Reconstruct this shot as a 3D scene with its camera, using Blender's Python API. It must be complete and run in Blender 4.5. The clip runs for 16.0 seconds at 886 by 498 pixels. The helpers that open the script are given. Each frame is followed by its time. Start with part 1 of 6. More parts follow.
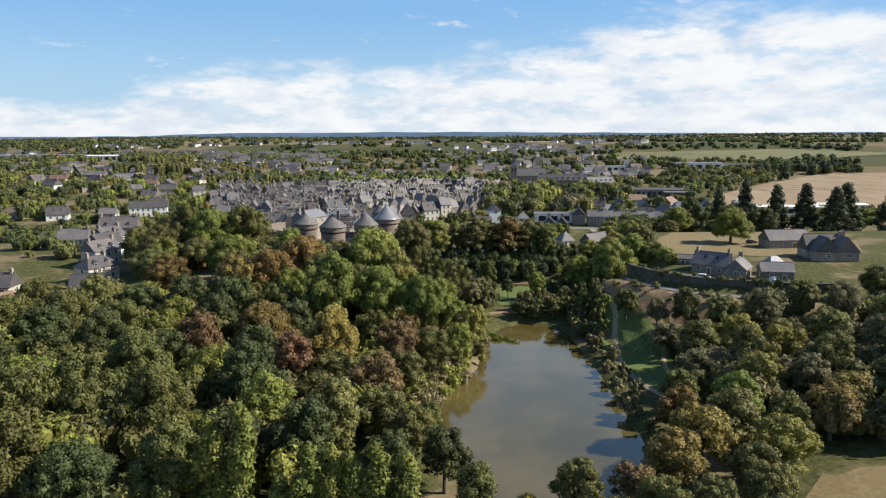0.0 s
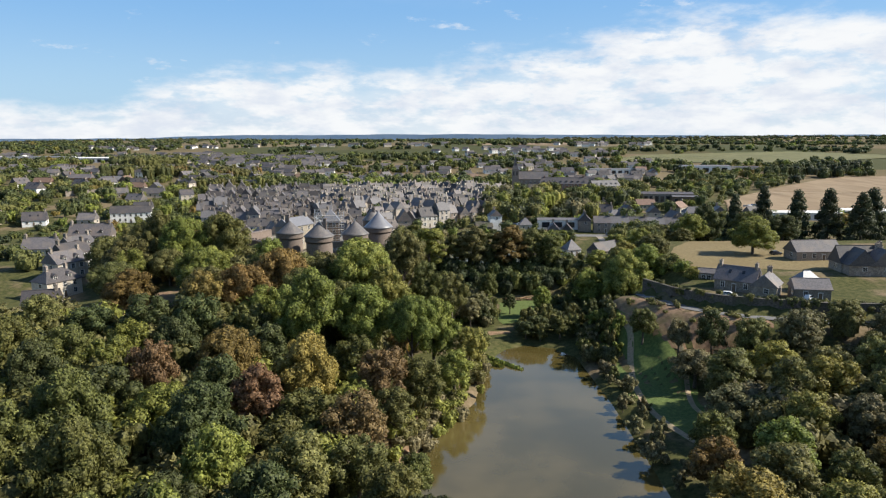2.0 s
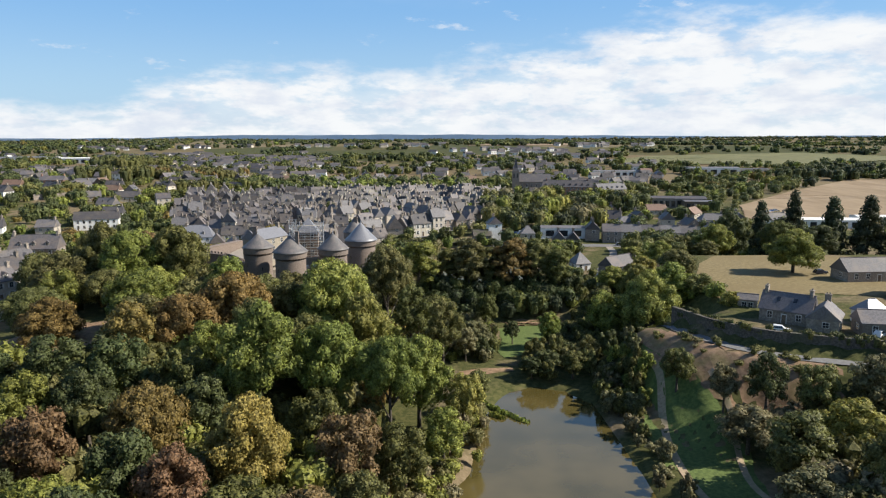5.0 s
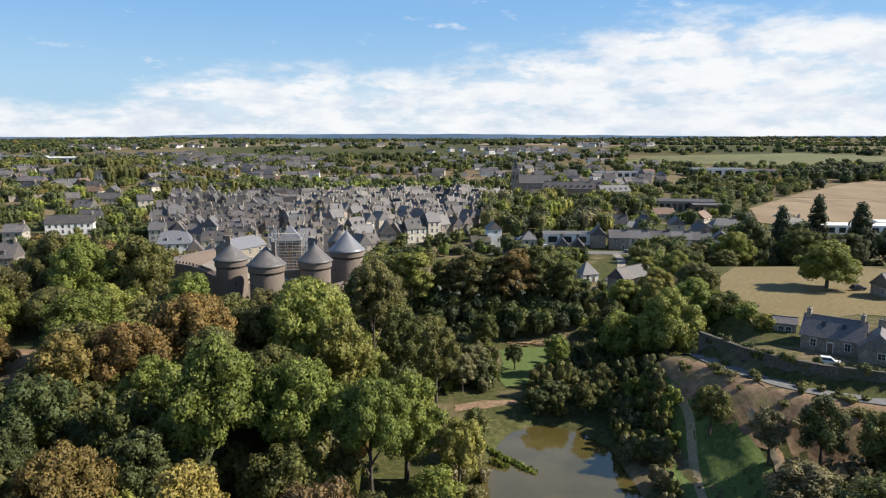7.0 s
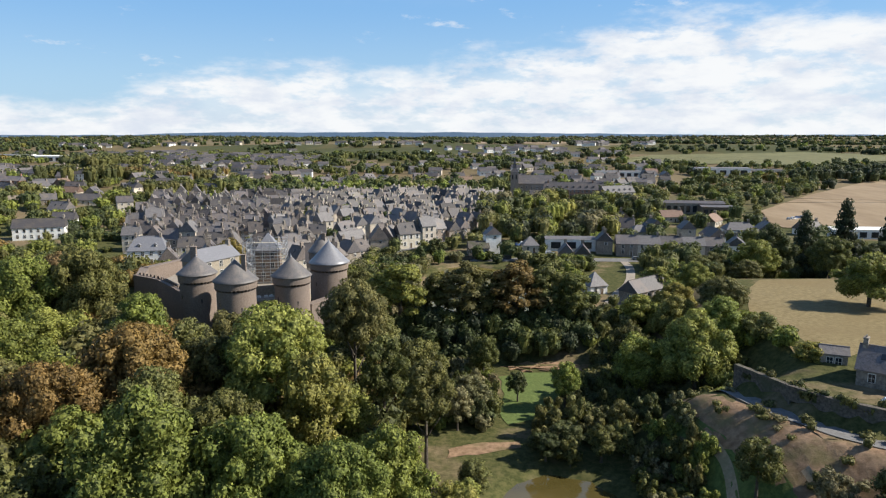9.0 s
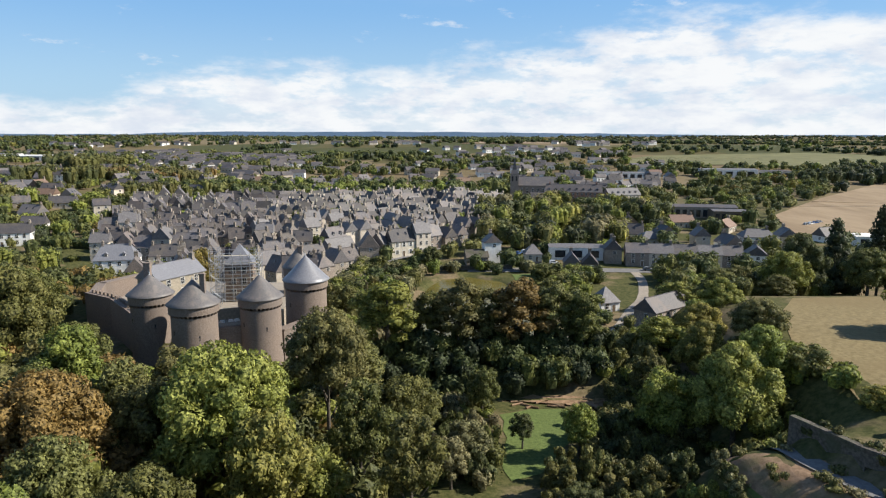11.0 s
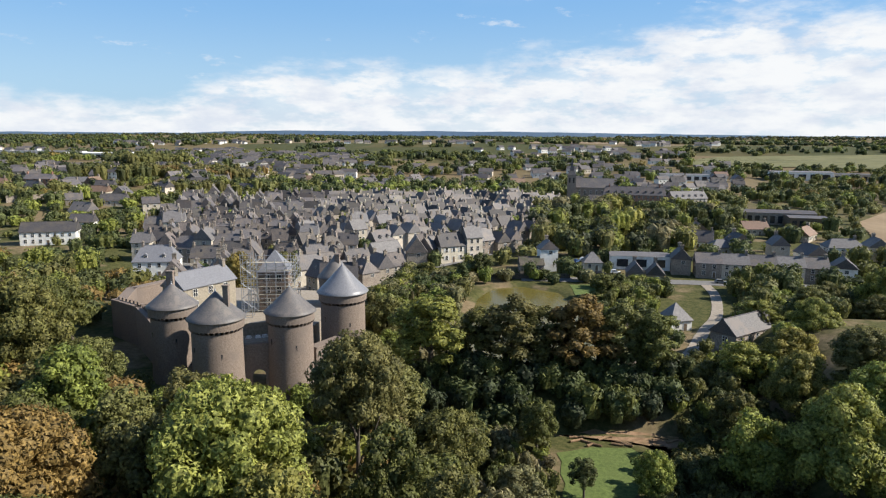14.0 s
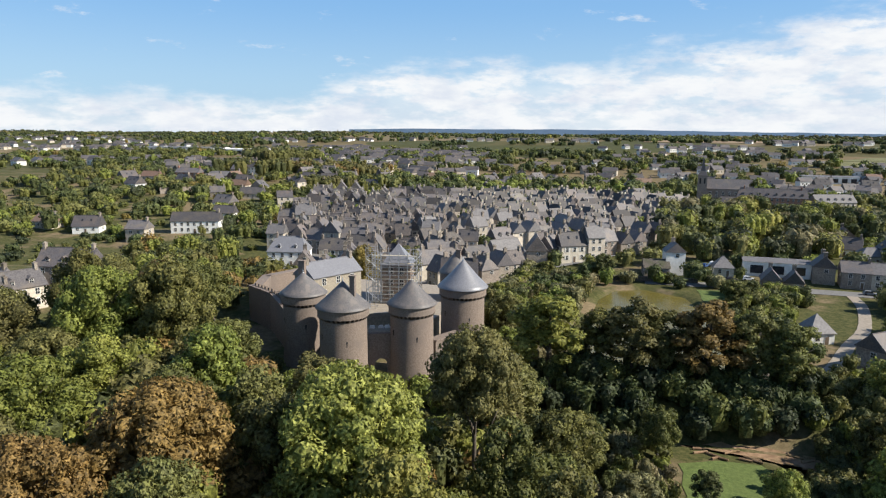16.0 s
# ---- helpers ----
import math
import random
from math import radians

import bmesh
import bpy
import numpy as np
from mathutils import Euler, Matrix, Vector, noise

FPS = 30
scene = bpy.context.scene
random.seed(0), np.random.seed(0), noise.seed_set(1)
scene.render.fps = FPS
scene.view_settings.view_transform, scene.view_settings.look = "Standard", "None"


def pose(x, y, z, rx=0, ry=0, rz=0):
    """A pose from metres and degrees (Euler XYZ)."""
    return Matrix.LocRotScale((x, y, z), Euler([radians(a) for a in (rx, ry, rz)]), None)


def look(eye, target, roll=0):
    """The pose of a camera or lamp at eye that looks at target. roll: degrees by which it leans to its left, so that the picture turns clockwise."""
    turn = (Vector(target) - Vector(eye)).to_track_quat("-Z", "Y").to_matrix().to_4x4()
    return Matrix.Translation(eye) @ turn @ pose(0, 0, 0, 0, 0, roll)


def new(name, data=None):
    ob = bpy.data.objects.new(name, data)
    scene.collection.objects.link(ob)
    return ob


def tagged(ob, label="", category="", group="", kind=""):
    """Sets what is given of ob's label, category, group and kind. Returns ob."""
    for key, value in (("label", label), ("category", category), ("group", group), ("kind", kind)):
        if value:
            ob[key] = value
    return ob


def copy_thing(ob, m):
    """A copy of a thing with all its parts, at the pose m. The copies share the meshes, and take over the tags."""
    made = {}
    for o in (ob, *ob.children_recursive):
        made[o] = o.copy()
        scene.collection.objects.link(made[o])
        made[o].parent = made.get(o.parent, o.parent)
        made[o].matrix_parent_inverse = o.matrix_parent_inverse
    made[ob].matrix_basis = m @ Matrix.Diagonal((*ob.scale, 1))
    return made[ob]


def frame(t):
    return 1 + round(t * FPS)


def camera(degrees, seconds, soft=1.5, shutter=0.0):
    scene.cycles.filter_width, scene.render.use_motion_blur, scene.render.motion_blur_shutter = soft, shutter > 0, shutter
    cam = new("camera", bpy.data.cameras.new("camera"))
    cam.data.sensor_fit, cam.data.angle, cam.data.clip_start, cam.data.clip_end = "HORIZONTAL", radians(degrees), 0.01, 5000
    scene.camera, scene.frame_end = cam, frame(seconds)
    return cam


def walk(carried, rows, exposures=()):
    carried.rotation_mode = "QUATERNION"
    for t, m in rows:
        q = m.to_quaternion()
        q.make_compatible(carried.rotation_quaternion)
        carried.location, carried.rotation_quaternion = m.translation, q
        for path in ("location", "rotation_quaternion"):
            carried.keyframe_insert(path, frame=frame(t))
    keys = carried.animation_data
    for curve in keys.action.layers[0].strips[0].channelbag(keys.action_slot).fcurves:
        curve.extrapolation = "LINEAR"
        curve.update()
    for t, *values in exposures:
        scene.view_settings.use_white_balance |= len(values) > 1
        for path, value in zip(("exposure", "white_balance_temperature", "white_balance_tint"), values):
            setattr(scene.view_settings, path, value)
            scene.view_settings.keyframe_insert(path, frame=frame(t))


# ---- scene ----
cam = camera(65.98, 16.0, soft=1.2)
PATH = [
    (0.0, (-0.00, 0.00, 61.00), (-0.00, 98.64, 44.54), -0.34),
    (0.5, (0.43, 5.50, 60.93), (0.38, 104.16, 44.60), -0.33),
    (1.0, (0.86, 11.04, 60.85), (0.75, 109.71, 44.55), -0.27),
    (1.5, (1.32, 16.58, 60.74), (1.19, 115.26, 44.52), -0.30),
    (2.0, (1.78, 22.21, 60.63), (1.63, 120.90, 44.49), -0.30),
    (2.5, (2.26, 27.90, 60.56), (2.10, 126.59, 44.42), -0.29),
    (3.0, (2.72, 33.65, 60.50), (2.57, 132.34, 44.39), -0.27),
    (3.5, (3.13, 39.35, 60.44), (3.02, 138.04, 44.34), -0.26),
    (4.0, (3.45, 45.05, 60.37), (3.36, 143.76, 44.33), -0.26),
    (6.5, (4.64, 73.14, 60.59), (4.99, 171.83, 44.40), -0.10),
    (7.0, (4.88, 78.68, 60.52), (5.29, 177.37, 44.34), -0.08),
    (7.5, (5.14, 84.17, 60.47), (5.63, 182.85, 44.26), -0.01),
    (8.0, (5.45, 89.69, 60.48), (6.04, 188.36, 44.23), 0.00),
    (8.5, (5.79, 95.30, 60.52), (6.43, 193.96, 44.20), 0.03),
    (9.0, (6.14, 101.00, 60.57), (6.87, 199.64, 44.16), -0.03),
    (11.5, (7.88, 129.53, 60.47), (8.95, 228.16, 44.02), 0.12),
    (12.0, (8.12, 133.62, 60.44), (9.29, 232.26, 44.02), 0.17),
    (12.5, (8.15, 137.03, 60.35), (9.33, 235.66, 43.85), 0.24),
    (13.0, (8.06, 139.61, 60.24), (8.74, 238.22, 43.68), 0.20),
    (13.5, (7.98, 141.29, 60.11), (4.62, 239.86, 43.60), 0.27),
    (14.0, (7.87, 142.15, 60.01), (1.15, 240.54, 43.50), 0.30),
    (14.5, (7.72, 142.33, 59.89), (-1.59, 240.50, 43.27), 0.37),
    (15.0, (7.59, 142.15, 59.80), (-5.95, 239.81, 43.10), 0.35),
    (15.5, (7.50, 141.87, 59.78), (-10.51, 238.80, 43.01), 0.39),
    (16.0, (7.40, 141.55, 59.80), (-16.38, 237.20, 42.93), 0.44),
]
walk(cam, [(t, look(eye, target, roll)) for t, eye, target, roll in PATH], exposures=[(0.0, 0.68), (16.0, 0.68)])
# ---------------------------------------------------------------- daylight
SUN_EL, SUN_AZ = 37.0, 90.0        # degrees; azimuth clockwise from +y
world = bpy.data.worlds.new("sky")
scene.world = world
world.use_nodes = True


class Nodes:
    """Short wiring for node trees."""

    def __init__(self, tree):
        self.tree = tree
        self.tree.nodes.clear()

    def add(self, kind, out=0, ins=(), **props):
        n = self.tree.nodes.new(kind)
        if "operation" in props:
            n.operation = props["operation"]
        if "data_type" in props:
            n.data_type, n.blend_type = props["data_type"], props["blend_type"]
        if "interpolation_type" in props:
            n.interpolation_type = props["interpolation_type"]
        if "sky_type" in props:
            n.sky_type, n.sun_disc = props["sky_type"], props["sun_disc"]
            n.sun_elevation, n.sun_rotation, n.altitude = props["sun_elevation"], props["sun_rotation"], props["altitude"]
            n.air_density, n.dust_density, n.ozone_density = props["air_density"], props["dust_density"], props["ozone_density"]
        for k, v in dict(ins).items():
            if isinstance(v, bpy.types.NodeSocket):
                self.tree.links.new(v, n.inputs[k])
            else:
                n.inputs[k].default_value = v
        return n.outputs[out] if out is not None else n

    def math(self, op, a, b=0.0, c=0.0):
        return self.add("ShaderNodeMath", ins={0: a, 1: b, 2: c}, operation=op)

    def mix(self, f, a, b, blend="MIX"):
        return self.add("ShaderNodeMix", 2, {0: f, 6: a, 7: b}, data_type="RGBA", blend_type=blend)

    def ramp(self, f, lo, hi, a=0.0, b=1.0):
        return self.add("ShaderNodeMapRange", ins={0: f, 1: lo, 2: hi, 3: a, 4: b}, interpolation_type="SMOOTHSTEP")

    def noise(self, vec, scale, detail=4.0, rough=0.55, out=0):
        ins = {"Scale": scale, "Detail": detail, "Roughness": rough}
        if vec is not None:
            ins["Vector"] = vec
        return self.add("ShaderNodeTexNoise", out, ins)


def rgb(c):
    return (c[0], c[1], c[2], 1.0)


w = Nodes(world.node_tree)
sky = w.add("ShaderNodeTexSky", sky_type="NISHITA", sun_disc=False, sun_elevation=radians(SUN_EL),
            sun_rotation=radians(SUN_AZ), altitude=100.0, air_density=1.0, dust_density=0.6, ozone_density=1.6)
way = w.add("ShaderNodeTexCoord", 0)
sep = w.add("ShaderNodeSeparateXYZ", None, {0: way})
dx, dy, dz = sep.outputs
up = w.math("MAXIMUM", dz, 0.012)
# cloud deck seen in perspective: the direction meets a plane high above
deck = w.add("ShaderNodeCombineXYZ", ins={0: w.math("DIVIDE", dx, w.math("ADD", up, 0.10)),
                                          1: w.math("DIVIDE", dy, w.math("ADD", up, 0.10)), 2: 0.0})
flat = w.add("ShaderNodeCombineXYZ", ins={0: w.math("MULTIPLY", dx, 15.0), 1: w.math("MULTIPLY", dy, 15.0), 2: w.math("MULTIPLY", dz, 44.0)})
big = w.noise(deck, 0.55, 6.0, 0.6)
fine = w.noise(flat, 0.95, 9.0, 0.60)
puff = w.noise(flat, 0.34, 5.0, 0.55)
# upper edge of the bank climbs to the east
edge = w.math("ADD", w.ramp(dx, -0.50, -0.28, 0.045, 0.098), w.ramp(dx, -0.12, 0.42, 0.0, 0.06))
edge = w.math("ADD", edge, w.math("MULTIPLY", w.math("SUBTRACT", puff, 0.5), 0.09))
edge = w.math("ADD", edge, w.math("MULTIPLY", w.math("SUBTRACT", fine, 0.5), 0.075))
bank = w.ramp(w.math("SUBTRACT", edge, dz), -0.012, 0.034)
holes = w.ramp(fine, 0.36, 0.54, 0.45, 1.0)
bank = w.math("MULTIPLY", bank, holes)
wisps = w.math("MULTIPLY", w.ramp(fine, 0.60, 0.72), w.ramp(dz, 0.55, 0.10, 0.0, 0.55))
high = w.math("MULTIPLY", w.math("MULTIPLY", w.ramp(big, 0.47, 0.66), w.ramp(dz, 0.16, 0.30, 0.0, 0.6)), w.ramp(dz, 0.70, 0.45))
cover = w.math("MAXIMUM", w.math("MAXIMUM", bank, wisps), high)
cover = w.math("MULTIPLY", cover, w.ramp(dz, -0.02, 0.004))
shade = w.ramp(w.noise(flat, 0.8, 7.0, 0.6), 0.30, 0.60)
white = w.mix(shade, rgb((7.3, 7.9, 8.9)), rgb((9.4, 9.6, 9.8)))
blue = w.mix(0.72, sky, w.mix(w.ramp(dz, 0.05, 0.20), rgb((4.2, 6.9, 9.8)), w.mix(w.ramp(dz, 0.22, 0.7), rgb((2.4, 5.4, 9.7)), rgb((0.9, 2.0, 4.6)))))
low = w.mix(w.ramp(dz, 0.0, 0.05, 0.62, 0.0), blue, rgb((6.6, 7.7, 8.6)))
full = w.mix(cover, low, white)
bg = w.add("ShaderNodeBackground", ins={0: full, 1: 0.062})
w.add("ShaderNodeOutputWorld", None, {0: bg})

sun_data = bpy.data.lights.new("sun", "SUN")
sun_data.energy, sun_data.angle, sun_data.color = 5.0, radians(0.55), (1.0, 0.94, 0.84)
sun = new("sun", sun_data)
a, e = radians(SUN_AZ), radians(SUN_EL)
sun.matrix_world = look((200 * math.sin(a), 200 * math.cos(a), 300), (200 * math.sin(a) - math.sin(a) * math.cos(e), 200 * math.cos(a) - math.cos(a) * math.cos(e), 300 - math.sin(e)))


# ---------------------------------------------------------------- materials
def material(name, dark, light, scale=1.0, rough=0.85, bump=0.0, metal=0.0, by_object=0.0, by_island=0.0, stain=None, stain_scale=0.15, haze=True, spec=0.3, stretch=None):
    """Two-tone surface with fine grain, broad stains and a shift from thing to thing or piece to piece."""
    m = bpy.data.materials.new(name)
    m.use_nodes = True
    n = Nodes(m.node_tree)
    pos = n.add("ShaderNodeTexCoord", 3)
    info = n.add("ShaderNodeObjectInfo", None)
    pos = n.add("ShaderNodeVectorMath", ins={0: pos, 1: n.add("ShaderNodeVectorMath", ins={0: info.outputs["Location"], 3: 0.37}, operation="SCALE")}, operation="ADD")
    if stretch:
        pos = n.add("ShaderNodeVectorMath", ins={0: pos, 1: stretch}, operation="MULTIPLY")
    grain = n.noise(pos, scale, 6.0, 0.65)
    broad = n.noise(pos, stain_scale, 3.0, 0.6)
    col = n.mix(n.ramp(grain, 0.32, 0.68), rgb(dark), rgb(light))
    if stain:
        col = n.mix(n.ramp(broad, 0.45, 0.68, 0.0, 0.75), col, rgb(stain))
    else:
        col = n.mix(n.ramp(broad, 0.35, 0.7, 0.0, 0.5), col, n.mix(0.5, rgb(dark), col))
    if by_object:
        r = info.outputs["Random"]
        v = n.math("MULTIPLY_ADD", r, 2.0 * by_object, 1.0 - by_object)
        h = n.math("MULTIPLY_ADD", n.math("FRACT", n.math("MULTIPLY", r, 17.3)), 0.08 * by_object, 0.5 - 0.04 * by_object)
        col = n.add("ShaderNodeHueSaturation", ins={0: h, 1: 1.0, 2: v, 4: col})
    if by_island:
        r = n.add("ShaderNodeNewGeometry", "Random Per Island")
        v = n.math("MULTIPLY_ADD", r, 2.0 * by_island, 1.0 - by_island)
        h = n.math("MULTIPLY_ADD", n.math("FRACT", n.math("MULTIPLY", r, 23.7)), 0.05, 0.475)
        col = n.add("ShaderNodeHueSaturation", ins={0: h, 1: 1.0, 2: v, 4: col})
    ins = {"Base Color": col, "Roughness": rough, "Metallic": metal, "Specular IOR Level": spec}
    if bump:
        ins["Normal"] = n.add("ShaderNodeBump", ins={"Strength": 0.6, "Distance": bump, "Height": grain})
    b = n.add("ShaderNodeBsdfPrincipled", None, ins)
    n.add("ShaderNodeOutputMaterial", None, {0: b.outputs[0]})
    return m


def leaf_material(name, dark, light, spread=0.3):
    m = bpy.data.materials.new(name)
    m.use_nodes = True
    n = Nodes(m.node_tree)
    geo = n.add("ShaderNodeNewGeometry", None)
    info = n.add("ShaderNodeObjectInfo", None)
    clump = n.noise(geo.outputs["Position"], 0.35, 3.0, 0.6)
    r = geo.outputs["Random Per Island"]
    tuft = n.noise(geo.outputs["Position"], 2.1, 3.0, 0.7)
    f = n.math("ADD", n.math("MULTIPLY", n.ramp(clump, 0.3, 0.7), 0.50), n.math("MULTIPLY", r, 0.22))
    f = n.math("ADD", f, n.math("MULTIPLY", n.ramp(tuft, 0.34, 0.66), 0.28))
    col = n.mix(f, rgb(dark), rgb(light))
    v = n.math("MULTIPLY_ADD", info.outputs["Random"], spread, 1.0 - spread * 0.5)
    h = n.math("MULTIPLY_ADD", n.math("FRACT", n.math("MULTIPLY", info.outputs["Random"], 13.1)), 0.035, 0.4825)
    v = n.math("MULTIPLY", v, n.math("MULTIPLY_ADD", r, 0.50, 0.75))
    # self-shadowing between leaf clusters, put into the colour as fine dark and light spots
    v = n.math("MULTIPLY", v, n.ramp(tuft, 0.36, 0.62, 0.62, 1.34))
    col = n.add("ShaderNodeHueSaturation", ins={0: h, 1: 0.95, 2: v, 4: col})
    d = n.add("ShaderNodeBsdfPrincipled", None, {"Base Color": col, "Roughness": 0.6, "Specular IOR Level": 0.25, "Normal": n.add("ShaderNodeBump", ins={"Strength": 0.55, "Distance": 0.25, "Height": tuft})})
    t = n.add("ShaderNodeBsdfTranslucent", None, {"Color": col})
    mixed = n.add("ShaderNodeMixShader", 0, {0: 0.30, 1: d.outputs[0], 2: t.outputs[0]})
    n.add("ShaderNodeOutputMaterial", None, {0: mixed})
    return m


LEAF = {
    "oak": leaf_material("leaf_oak", (0.068, 0.078, 0.020), (0.168, 0.163, 0.039)),
    "dark": leaf_material("leaf_dark", (0.048, 0.063, 0.019), (0.108, 0.120, 0.038)),
    "lime": leaf_material("leaf_lime", (0.151, 0.167, 0.028), (0.311, 0.290, 0.061)),
    "green": leaf_material("leaf_green", (0.110, 0.137, 0.024), (0.239, 0.253, 0.044)),
    "yellow": leaf_material("leaf_yellow", (0.155, 0.138, 0.025), (0.315, 0.262, 0.053)),
    "rust": leaf_material("leaf_rust", (0.125, 0.076, 0.033), (0.240, 0.152, 0.062)),
    "orange": leaf_material("leaf_orange", (0.128, 0.092, 0.024), (0.262, 0.181, 0.044)),
    "olive": leaf_material("leaf_olive", (0.095, 0.099, 0.027), (0.199, 0.187, 0.055)),
    "willow": leaf_material("leaf_willow", (0.125, 0.119, 0.048), (0.248, 0.217, 0.102)),
    "cedar": leaf_material("leaf_cedar", (0.031, 0.041, 0.019), (0.070, 0.080, 0.033)),
    "purple": leaf_material("leaf_purple", (0.089, 0.027, 0.025), (0.178, 0.051, 0.042)),
}
BARK = material("bark", (0.05, 0.04, 0.03), (0.13, 0.11, 0.085), 3.0, 0.9, 0.04)
SLATE = material("roof_slate", (0.066, 0.060, 0.062), (0.128, 0.117, 0.116), 2.6, 0.6, 0.03, by_object=0.42, stain=(0.150, 0.122, 0.10), stain_scale=0.25, spec=0.4)
SLATE_OLD = material("castle_roof_slate", (0.095, 0.088, 0.086), (0.138, 0.127, 0.121), 4.0, 0.55, 0.02, by_object=0.08, stain=(0.175, 0.152, 0.132), stain_scale=0.7, spec=0.4)
SLATE_NEW = material("new_roof_slate", (0.150, 0.150, 0.160), (0.215, 0.214, 0.226), 3.0, 0.42, 0.01, stain_scale=0.2, spec=0.6)
ROOF_PALE = material("roof_fibre_cement", (0.125, 0.117, 0.116), (0.198, 0.186, 0.181), 1.4, 0.6, 0.02, by_object=0.15)
SLATE_WARM = material("roof_slate_weathered", (0.084, 0.071, 0.064), (0.160, 0.136, 0.121), 2.2, 0.65, 0.03, by_object=0.30, stain=(0.08, 0.073, 0.073), stain_scale=0.3)
SLATE_ROW = material("roof_slate_rows", (0.070, 0.063, 0.064), (0.128, 0.116, 0.113), 2.2, 0.62, 0.02, by_island=0.55, stain=(0.13, 0.11, 0.09), stain_scale=0.2)
WALL_ROW = material("town_wall_rows", (0.25, 0.215, 0.17), (0.44, 0.39, 0.32), 1.6, 0.88, 0.02, by_island=0.35, stain=(0.24, 0.20, 0.16), stain_scale=0.2)
ROOF_BROWN = material("roof_tile_brown", (0.13, 0.085, 0.06), (0.23, 0.15, 0.11), 1.8, 0.7, 0.03, by_object=0.2)
STONE = material("granite_rubble", (0.16, 0.135, 0.11), (0.34, 0.29, 0.24), 2.2, 0.9, 0.06, by_object=0.22, stain=(0.17, 0.14, 0.11), stain_scale=0.22)
OLIVE_WATER = material("olive_pond_water", (0.105, 0.088, 0.022), (0.140, 0.115, 0.032), 0.15, 0.22, 0.0, stain_scale=0.06, spec=0.22)
# the blue of distance haze is put into the hills' base colour
HAZE_HILL = material("far_hills_haze_tint", (0.20, 0.29, 0.40), (0.25, 0.34, 0.45), 0.004, 1.0, 0.0, spec=0.0, stain_scale=0.001)
CASTLE = material("castle_granite", (0.150, 0.116, 0.093), (0.252, 0.200, 0.163), 4.2, 0.92, 0.05, by_object=0.05, stain=(0.165, 0.135, 0.115), stain_scale=0.12)
CASTLE_LIGHT = material("dressed_granite", (0.237, 0.202, 0.153), (0.348, 0.307, 0.237), 2.0, 0.85, 0.03, stain=(0.30, 0.25, 0.19))
RENDER = material("cream_render", (0.40, 0.35, 0.28), (0.56, 0.50, 0.41), 1.2, 0.85, 0.01, by_object=0.18, stain=(0.38, 0.33, 0.26))
WHITE = material("white_render", (0.66, 0.65, 0.61), (0.80, 0.79, 0.75), 0.8, 0.8, 0.005, by_object=0.06, stain=(0.60, 0.57, 0.51))
BRICK = material("brick_band", (0.24, 0.13, 0.09), (0.36, 0.20, 0.14), 2.5, 0.88, 0.02)
TRIM = material("pale_frame", (0.55, 0.54, 0.50), (0.72, 0.70, 0.66), 2.0, 0.6, 0.0)
PANE = material("dark_glass", (0.018, 0.020, 0.024), (0.045, 0.048, 0.052), 0.6, 0.12, 0.0, spec=0.6)
STEEL = material("galvanised_steel", (0.34, 0.35, 0.36), (0.50, 0.51, 0.52), 3.0, 0.42, 0.0, metal=0.55)
PLANK = material("scaffold_plank", (0.34, 0.29, 0.21), (0.52, 0.45, 0.34), 3.0, 0.85, 0.01)
WOOD = material("weathered_timber", (0.10, 0.07, 0.05), (0.20, 0.15, 0.10), 4.0, 0.85, 0.01)
MASONRY_CAP = material("chimney_pot", (0.30, 0.20, 0.14), (0.44, 0.30, 0.22), 3.0, 0.9, 0.0)
MEADOW = material("dry_meadow", (0.143, 0.108, 0.046), (0.228, 0.175, 0.082), 0.9, 0.95, 0.12, stain=(0.17, 0.125, 0.055), stain_scale=0.045)
LAWN = material("lush_grass", (0.062, 0.090, 0.022), (0.125, 0.165, 0.043), 1.3, 0.9, 0.2, stain=(0.10, 0.13, 0.035), stain_scale=0.12)
SAND = material("sandy_path", (0.27, 0.20, 0.125), (0.40, 0.31, 0.20), 1.6, 0.95, 0.03, stain=(0.22, 0.20, 0.11), stain_scale=0.3)
SOIL = material("bare_earth", (0.172, 0.106, 0.060), (0.310, 0.201, 0.121), 0.9, 0.95, 0.2, stain=(0.13, 0.115, 0.045), stain_scale=0.16)
ASPHALT = material("asphalt", (0.135, 0.130, 0.125), (0.20, 0.195, 0.185), 1.5, 0.9, 0.01, stain_scale=0.2)
PAVING = material("pale_paving", (0.240, 0.203, 0.158), (0.330, 0.285, 0.232), 1.2, 0.9, 0.01, stain_scale=0.15)
FIELD = material("stubble_field", (0.200, 0.140, 0.080), (0.288, 0.212, 0.128), 0.06, 0.95, 0.0, stain_scale=0.012, stretch=(1.0, 0.25, 1.0))
FIELD_GREEN = material("green_pasture", (0.105, 0.105, 0.042), (0.165, 0.155, 0.065), 0.05, 0.95, 0.0, stain_scale=0.01)
STONE_WALL = material("dry_stone", (0.062, 0.053, 0.043), (0.149, 0.127, 0.105), 2.2, 0.95, 0.08, stain=(0.07, 0.075, 0.04), stain_scale=0.3)
BLUE_SHEET = material("blue_tarpaulin", (0.05, 0.25, 0.55), (0.10, 0.36, 0.70), 1.5, 0.5, 0.01)
